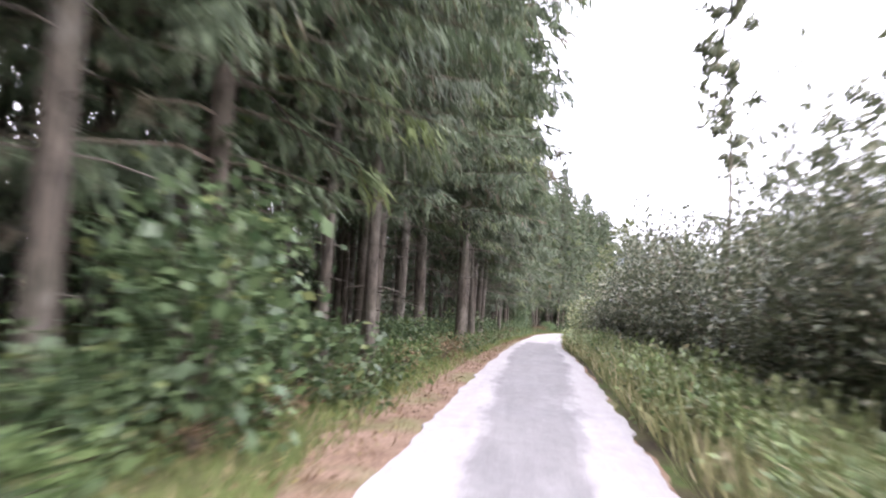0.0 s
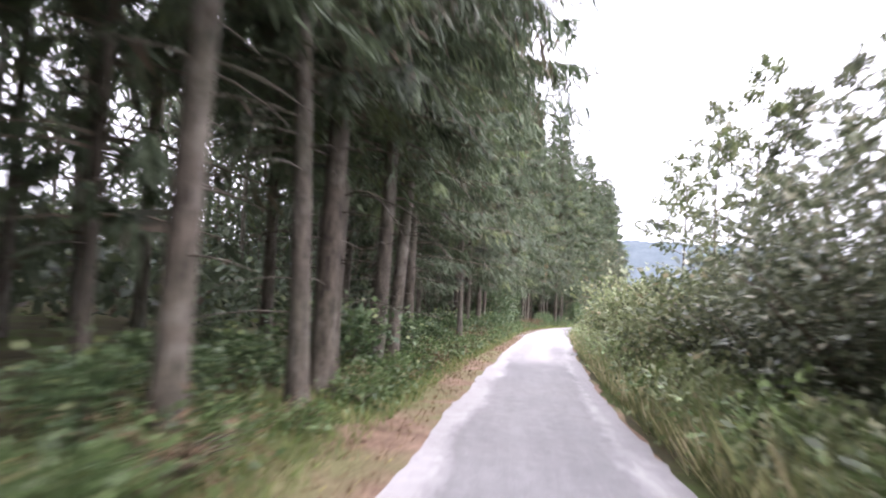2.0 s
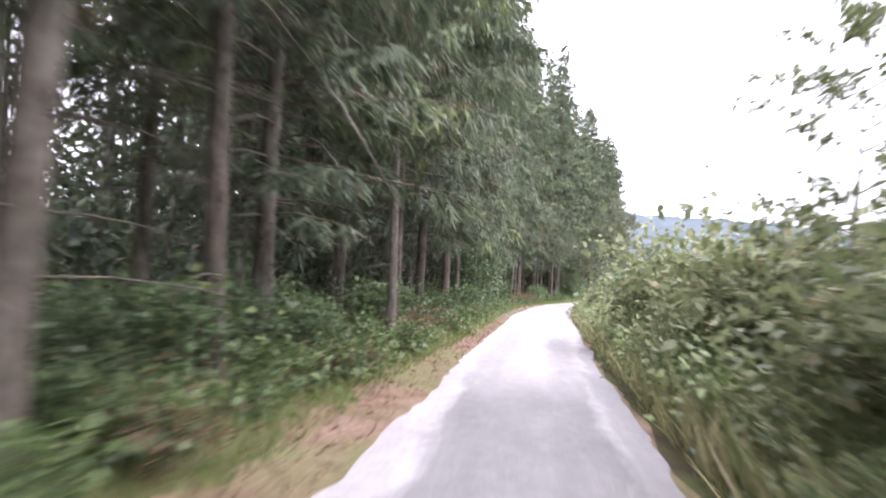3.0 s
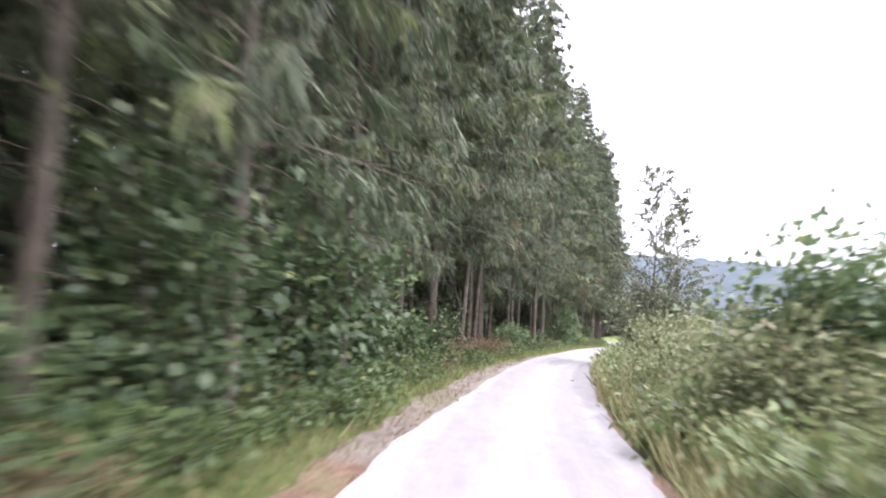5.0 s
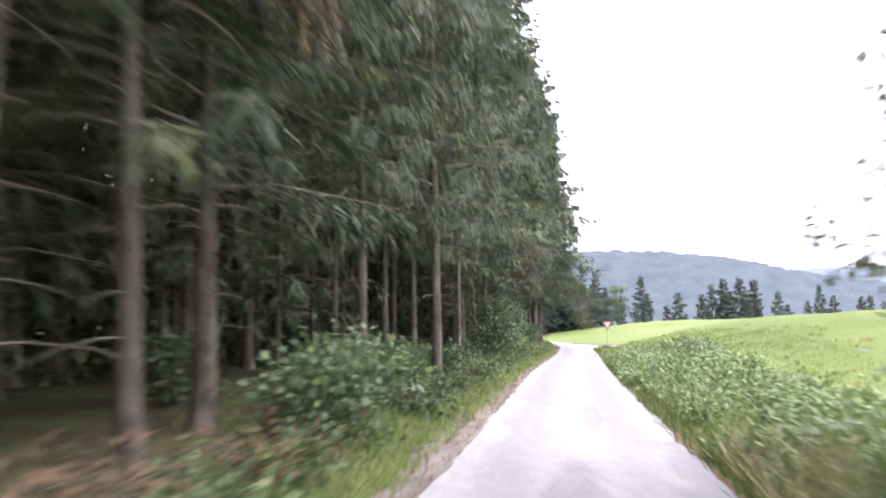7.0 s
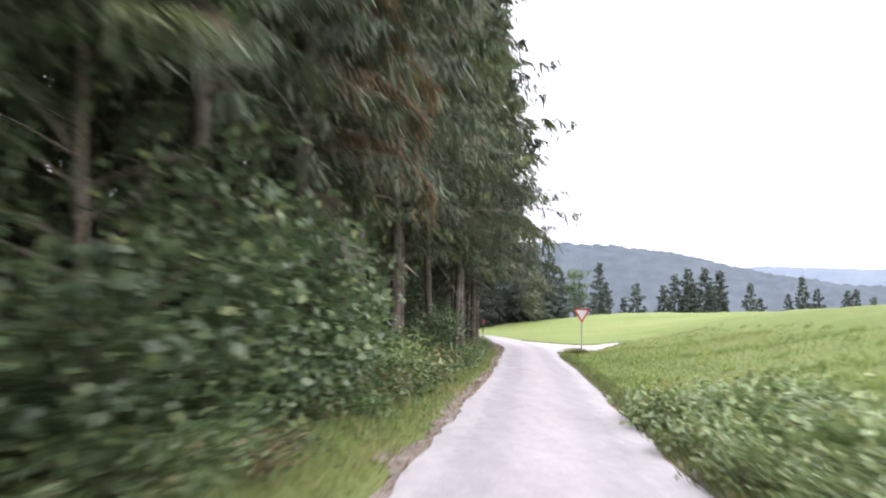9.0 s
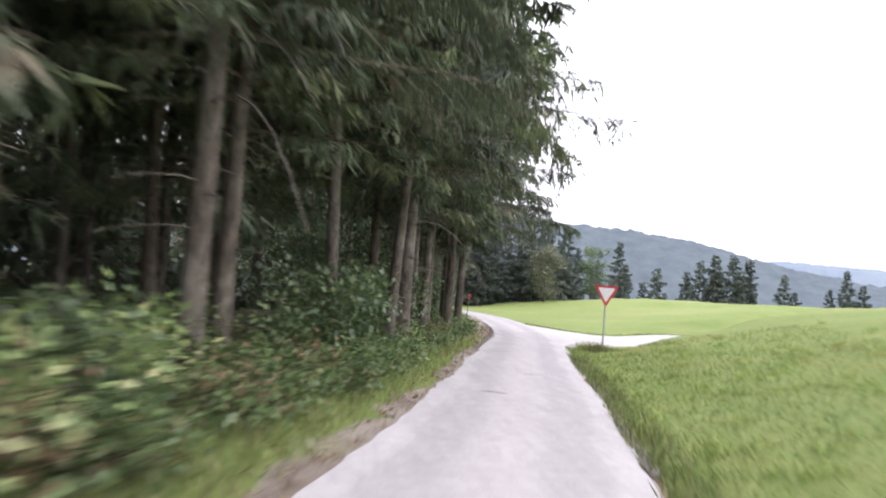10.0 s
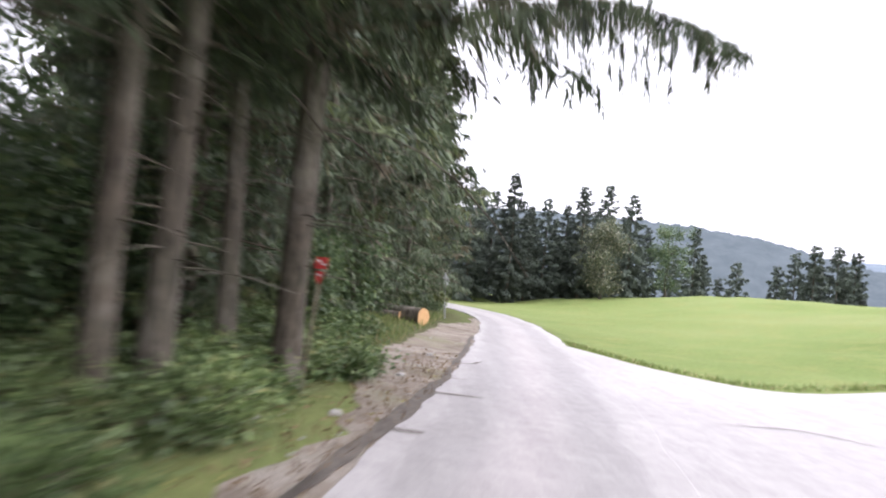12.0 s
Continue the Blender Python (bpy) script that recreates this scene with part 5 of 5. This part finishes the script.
loose_stones = [boulder(40 + k, 0.07, 0.055, 0.035, STONE, "loose_stone") for k in range(3)]
stone_rng = np.random.default_rng(63)
for k, one in enumerate(loose_stones):
    x, y = beside(144.0 + 3.5 * k, -2.1)
    tagged(one, "grey stone lying on the gravel", "stone", "loose stones").matrix_basis = pose(x, y, land1(x, y) + 0.03, 0, 0, 50 * k)
for k in range(26):
    x, y = beside(stone_rng.uniform(139, 160), -stone_rng.uniform(1.6, 2.7))
    m = pose(x, y, land1(x, y) + 0.02, 0, 0, stone_rng.uniform(0, 360)) @ Matrix.Scale(stone_rng.uniform(0.2, 0.55), 4)
    copy_thing(loose_stones[k % 3], m)


def felled_log(x, y, radius, length, turn, label):
    thing = tagged(new("felled_log"), label, "log", "felled logs")
    r = np.random.default_rng(int(length * 10))
    u = np.linspace(0, length, 9)
    ang = np.arange(20) * 2 * np.pi / 20
    rad = radius * (1 + 0.04 * np.sin(ang * 3 + 1) + 0.03 * r.normal(size=20))
    ring = np.stack([np.cos(ang) * rad, np.sin(ang) * rad], 1)
    v = np.array([(q[0] * (1 - 0.02 * t), t, radius + q[1] * (1 - 0.02 * t)) for t in u for q in ring])
    i, j = np.meshgrid(np.arange(8), np.arange(20), indexing="ij")
    f = np.stack([i * 20 + j, i * 20 + (j + 1) % 20, (i + 1) * 20 + (j + 1) % 20, (i + 1) * 20 + j], -1).reshape(-1, 4)
    under("bark", mesh_from("bark", v, f, BARK, True), thing, "grey-brown bark")
    for end, t in ((0, -0.003), (160, length + 0.003)):
        bm = bmesh.new()
        bm.faces.new([bm.verts.new((w[0], t, w[2])) for w in v[end:end + 20]])
        part("cut_face", bm, CUT_WOOD, thing, "fresh orange sawn face")
    thing.matrix_basis = pose(x, y, land1(x, y) - 0.02, 0, 0, turn)


felled_log(17.85, 157.2, 0.31, 2.4, 52, "thick felled log with fresh orange cut end on the gravel")
felled_log(17.05, 157.4, 0.16, 2.2, 75, "thinner felled log lying beside the thick one")


def trail_marker(x, y):
    thing = tagged(new("trail_marker"), "small red trail plates on a thin pale stake by the trunk", "sign")
    part("stake", pole(bmesh.new(), 0.03, -0.2, 1.36, 0.03), TWIG, thing, "pale wooden stake")
    plate = part("plate", slab(bmesh.new(), [(-0.09, 1.25), (0.10, 1.265), (0.105, 1.38), (-0.085, 1.37)], 0.012), SIGN_RED, thing, "red plate")
    part("arrow_plate", slab(bmesh.new(), [(-0.06, 1.235), (0.07, 1.23), (0.045, 1.15), (0.0, 1.10), (-0.04, 1.15)], 0.012), SIGN_RED, thing, "red arrow plate")
    for x0, z0, w, h in ((-0.06, 1.325, 0.06, 0.02), (0.01, 1.295, 0.06, 0.022), (-0.03, 1.185, 0.045, 0.022)):
        part("mark", slab(bmesh.new(), [(x0, z0), (x0 + w, z0), (x0 + w, z0 + h), (x0, z0 + h)], 0.018), SIGN_WHITE, plate, "white mark")
    thing.matrix_basis = pose(x, y, land1(x, y), 0, 4, -6) @ Matrix.Diagonal((0.75, 0.8, 1.2, 1))


trail_marker(16.55, 143.05)


def warning_sign(x, y, turn, side=0.78, top=2.1):
    thing = tagged(new("warning_sign"), "triangular road sign seen from its grey back, on a post", "road sign")
    c = top - side * 0.58
    part("plate", slab(bmesh.new(), [(a, b + c) for a, b in rounded_triangle(side, 0.04, False)], 0.015), SIGN_BACK, thing, "bare grey metal back")
    part("post", pole(bmesh.new(), 0.03, -0.3, top + 0.02, -0.04), STEEL, thing)
    thing.matrix_basis = pose(x, y, land1(x, y), 0, -4, turn)


warning_sign(18.75, 164.0, -4, 0.62, 2.0)


def road_patch(s0, s1, d0, d1, label, seed, material):
    """A thin uneven patch on the asphalt."""
    r = np.random.default_rng(seed)
    n, m = max(14, int((s1 - s0) / 0.12)), 5
    s, u = np.linspace(s0, s1, n), np.linspace(0, 1, m)
    soft = min(0.07, 0.3 * (d1 - d0))
    wave = lambda: np.convolve(r.normal(size=n + 8), np.hanning(11)[1:-1], "valid")[:n] * soft * 0.25
    lo, hi = d0 + wave(), d1 + wave()
    taper = np.sin(np.linspace(0.12, np.pi - 0.12, n)) ** 0.35
    mid = (lo + hi) / 2
    d = mid[:, None] + ((hi - lo) / 2 * taper)[:, None] * (2 * u - 1)
    x, y = beside(np.repeat(s, m), d.ravel())
    z = land(x, y) + 0.039
    i, j = np.meshgrid(np.arange(n - 1), np.arange(m - 1), indexing="ij")
    a = i * m + j
    f = np.stack([a, a + 1, a + m + 1, a + m], -1).reshape(-1, 4)
    return tagged(new("asphalt_patch", mesh_from("asphalt_patch", np.stack([x, y, z], 1), f, material, True)), label, "road", kind="structure")



SOIL = plain_material("damp_soil", (0.085, 0.075, 0.065), (0.17, 0.15, 0.13), 9.0, 0.95, 0.15, relief=0.8)
for s0, s1, d0, d1, seed in [(134, 142, -1.55, -1.38, 4), (141, 149, -1.56, -1.36, 5), (148, 158, -1.54, -1.40, 6)]:
    road_patch(s0, s1, d0, d1, "dark damp soil along the asphalt's broken rim", seed, SOIL)
for s0, s1, d0, d1, seed in [(146.2, 146.32, -1.6, -0.7, 8), (143.6, 143.72, -1.6, -1.0, 9), (125.0, 125.12, -0.6, -0.2, 10), (128.2, 128.3, 0.05, 0.35, 11)]:
    road_patch(s0, s1, d0, d1, "short dark crack in the pale asphalt", seed, SOIL)

for s0, s1, d0, d1, seed in [(98, 104, 1.40, 1.50, 21), (106, 113, 1.41, 1.53, 22), (115, 119, 1.40, 1.56, 23), (120.5, 124, 1.36, 1.55, 24), (125, 128.4, 1.40, 1.58, 25), (129.2, 131.0, 1.34, 1.62, 26), (131.6, 133.2, 1.38, 1.75, 27)]:
    road_patch(s0, s1, d0, d1, "dark soil where the asphalt's rim has crumbled", seed, SOIL)
def crack(points, width, label, seed):
    """A thin jagged crack along a line on the asphalt."""
    r = np.random.default_rng(seed)
    line = spline(np.array(points, float), 0.12)
    n = len(line)
    t = np.gradient(line, axis=0)
    t /= np.linalg.norm(t, axis=1, keepdims=True)
    side = np.stack([t[:, 1], -t[:, 0]], 1)
    mid = line + side * (r.normal(0, 0.025, n))[:, None]
    w = width * (0.35 + 0.65 * r.random(n)) * np.sin(np.linspace(0.15, np.pi - 0.15, n)) ** 0.4
    xy = np.stack([mid - side * w[:, None] / 2, mid + side * w[:, None] / 2], 1).reshape(-1, 2)
    z = land(xy[:, 0], xy[:, 1]) + 0.040
    i = np.arange(n - 1) * 2
    return tagged(new("asphalt_crack", mesh_from("asphalt_crack", np.column_stack([xy, z]), np.stack([i, i + 1, i + 3, i + 2], -1), SOIL)), label, "road", kind="structure")


crack([(22.0, 144.12), (22.64, 144.11), (23.12, 144.01), (23.6, 143.3)], 0.05, "long thin crack across the mouth of the side road", 1)
crack([(18.35, 146.0), (18.7, 146.02)], 0.07, "short dark crack running in from the asphalt's rim", 2)
crack([(18.5, 148.2), (18.95, 148.3), (19.2, 148.9)], 0.09, "forked dark crack by the gravel", 3)
# weeds on the bank where the meadow begins
weeds = Plants([lambda: make_shrub("tall_weeds", 55, 0.75, 0.7, 12, 700, 0.14, WEED, 0.3, 0.45),
                lambda: make_shrub("broad_weeds", 56, 0.7, 0.75, 10, 420, 0.21, WEED, 0.3, 0.62),
                lambda: make_shrub("low_herbs", 57, 0.42, 0.6, 12, 520, 0.11, HERB, 0.3, 0.6)])
for s in np.concatenate([np.arange(84, 98, 1.0), np.arange(98, 114, 0.55)]):
    for d0 in (1.95, 2.7, 3.5, 4.5):
        if rng.random() < (0.95 if s > 98 else 0.7) and (s < 111 or d0 < 4.0):
            x, y = beside(s + rng.uniform(-0.3, 0.3), d0 + rng.uniform(-0.3, 0.4))
            tagged(weeds.put(1 if rng.random() < 0.7 else 0, x, y, rng.uniform(0, 360), rng.uniform(0.42, 0.75) * (0.75 if d0 < 2.2 else 1.0)), "broad-leaved green weeds on the meadow's bank", "weeds", "bank weeds")
for s in np.arange(-4, 80, 1.15):
    x, y = beside(s + rng.uniform(-0.5, 0.5), 2.15 + rng.uniform(-0.1, 0.5))
    tagged(weeds.put(0, x, y, rng.uniform(0, 360), rng.uniform(0.55, 1.0)), "bright green weeds at the hedge's foot", "weeds", "hedge weeds")
for s in np.arange(130, 153, 0.13):
    low = 2.75 + (1.2 if 148 < s else 0.0)
    x, y = beside(s + rng.uniform(-0.3, 0.3), -(low + rng.uniform(-0.35, 2.2)))
    tagged(weeds.put(2 if rng.random() < 0.94 else 0, x, y, rng.uniform(0, 360), rng.uniform(0.45, 0.9)), "low bright green herbs at the wood's edge", "weeds", "bank weeds")
for s in np.arange(-6, 130, 0.55):
    if rng.random() < 0.7:
        x, y = beside(s + rng.uniform(-0.3, 0.3), -(2.75 + rng.uniform(-0.4, 0.6)))
        tagged(weeds.put(2, x, y, rng.uniform(0, 360), rng.uniform(0.5, 1.1)), "low green herbs on the verge by the wood", "weeds", "verge herbs")
for s in np.arange(112, 131, 0.35):
    x, y = beside(s + rng.uniform(-0.3, 0.3), -(3.1 + rng.uniform(-0.5, 1.6)))
    tagged(weeds.put(2 if rng.random() < 0.7 else 0, x, y, rng.uniform(0, 360), rng.uniform(0.6, 1.1)), "lush green herbs under the roadside spruces", "weeds", "verge herbs")
# shrubs that close the wood behind the felled logs
for s in np.arange(150, 182, 1.5):
    x, y = beside(s + rng.uniform(-0.5, 0.5), -(4.9 + rng.uniform(-0.3, 1.2)))
    tagged(hazels.put(int(rng.integers(0, 2)), x, y, rng.uniform(0, 360), rng.uniform(0.6, 0.95)), "dark leafy shrub behind the gravel pull-out", "bush", "undergrowth")


# ---- litter on the verge ----
LITTER = leaf_material("leaf_litter", (0.09, 0.06, 0.035), (0.30, 0.22, 0.13), (0.30, 0.27, 0.10), 0.15, 0.1, 0.8, 0.1)
r = np.random.default_rng(101)
xy = band(102, 14000, -8, 152, -1.4, -4.2, 1.1)
way = np.stack([r.normal(size=len(xy)), r.normal(size=len(xy)), r.normal(0, 0.25, len(xy))], 1)
lit = kites(np.column_stack([xy, land(xy[:, 0], xy[:, 1]) + 0.03]), way, unit_random(r, len(xy)) * [1, 1, 0.3], r.uniform(0.03, 0.09, len(xy)), r.uniform(0.02, 0.05, len(xy)))
tagged(new("leaf_litter", mesh_from("leaf_litter", *lit, LITTER)), "brown leaf and needle litter on the verge", "litter", kind="stuff")
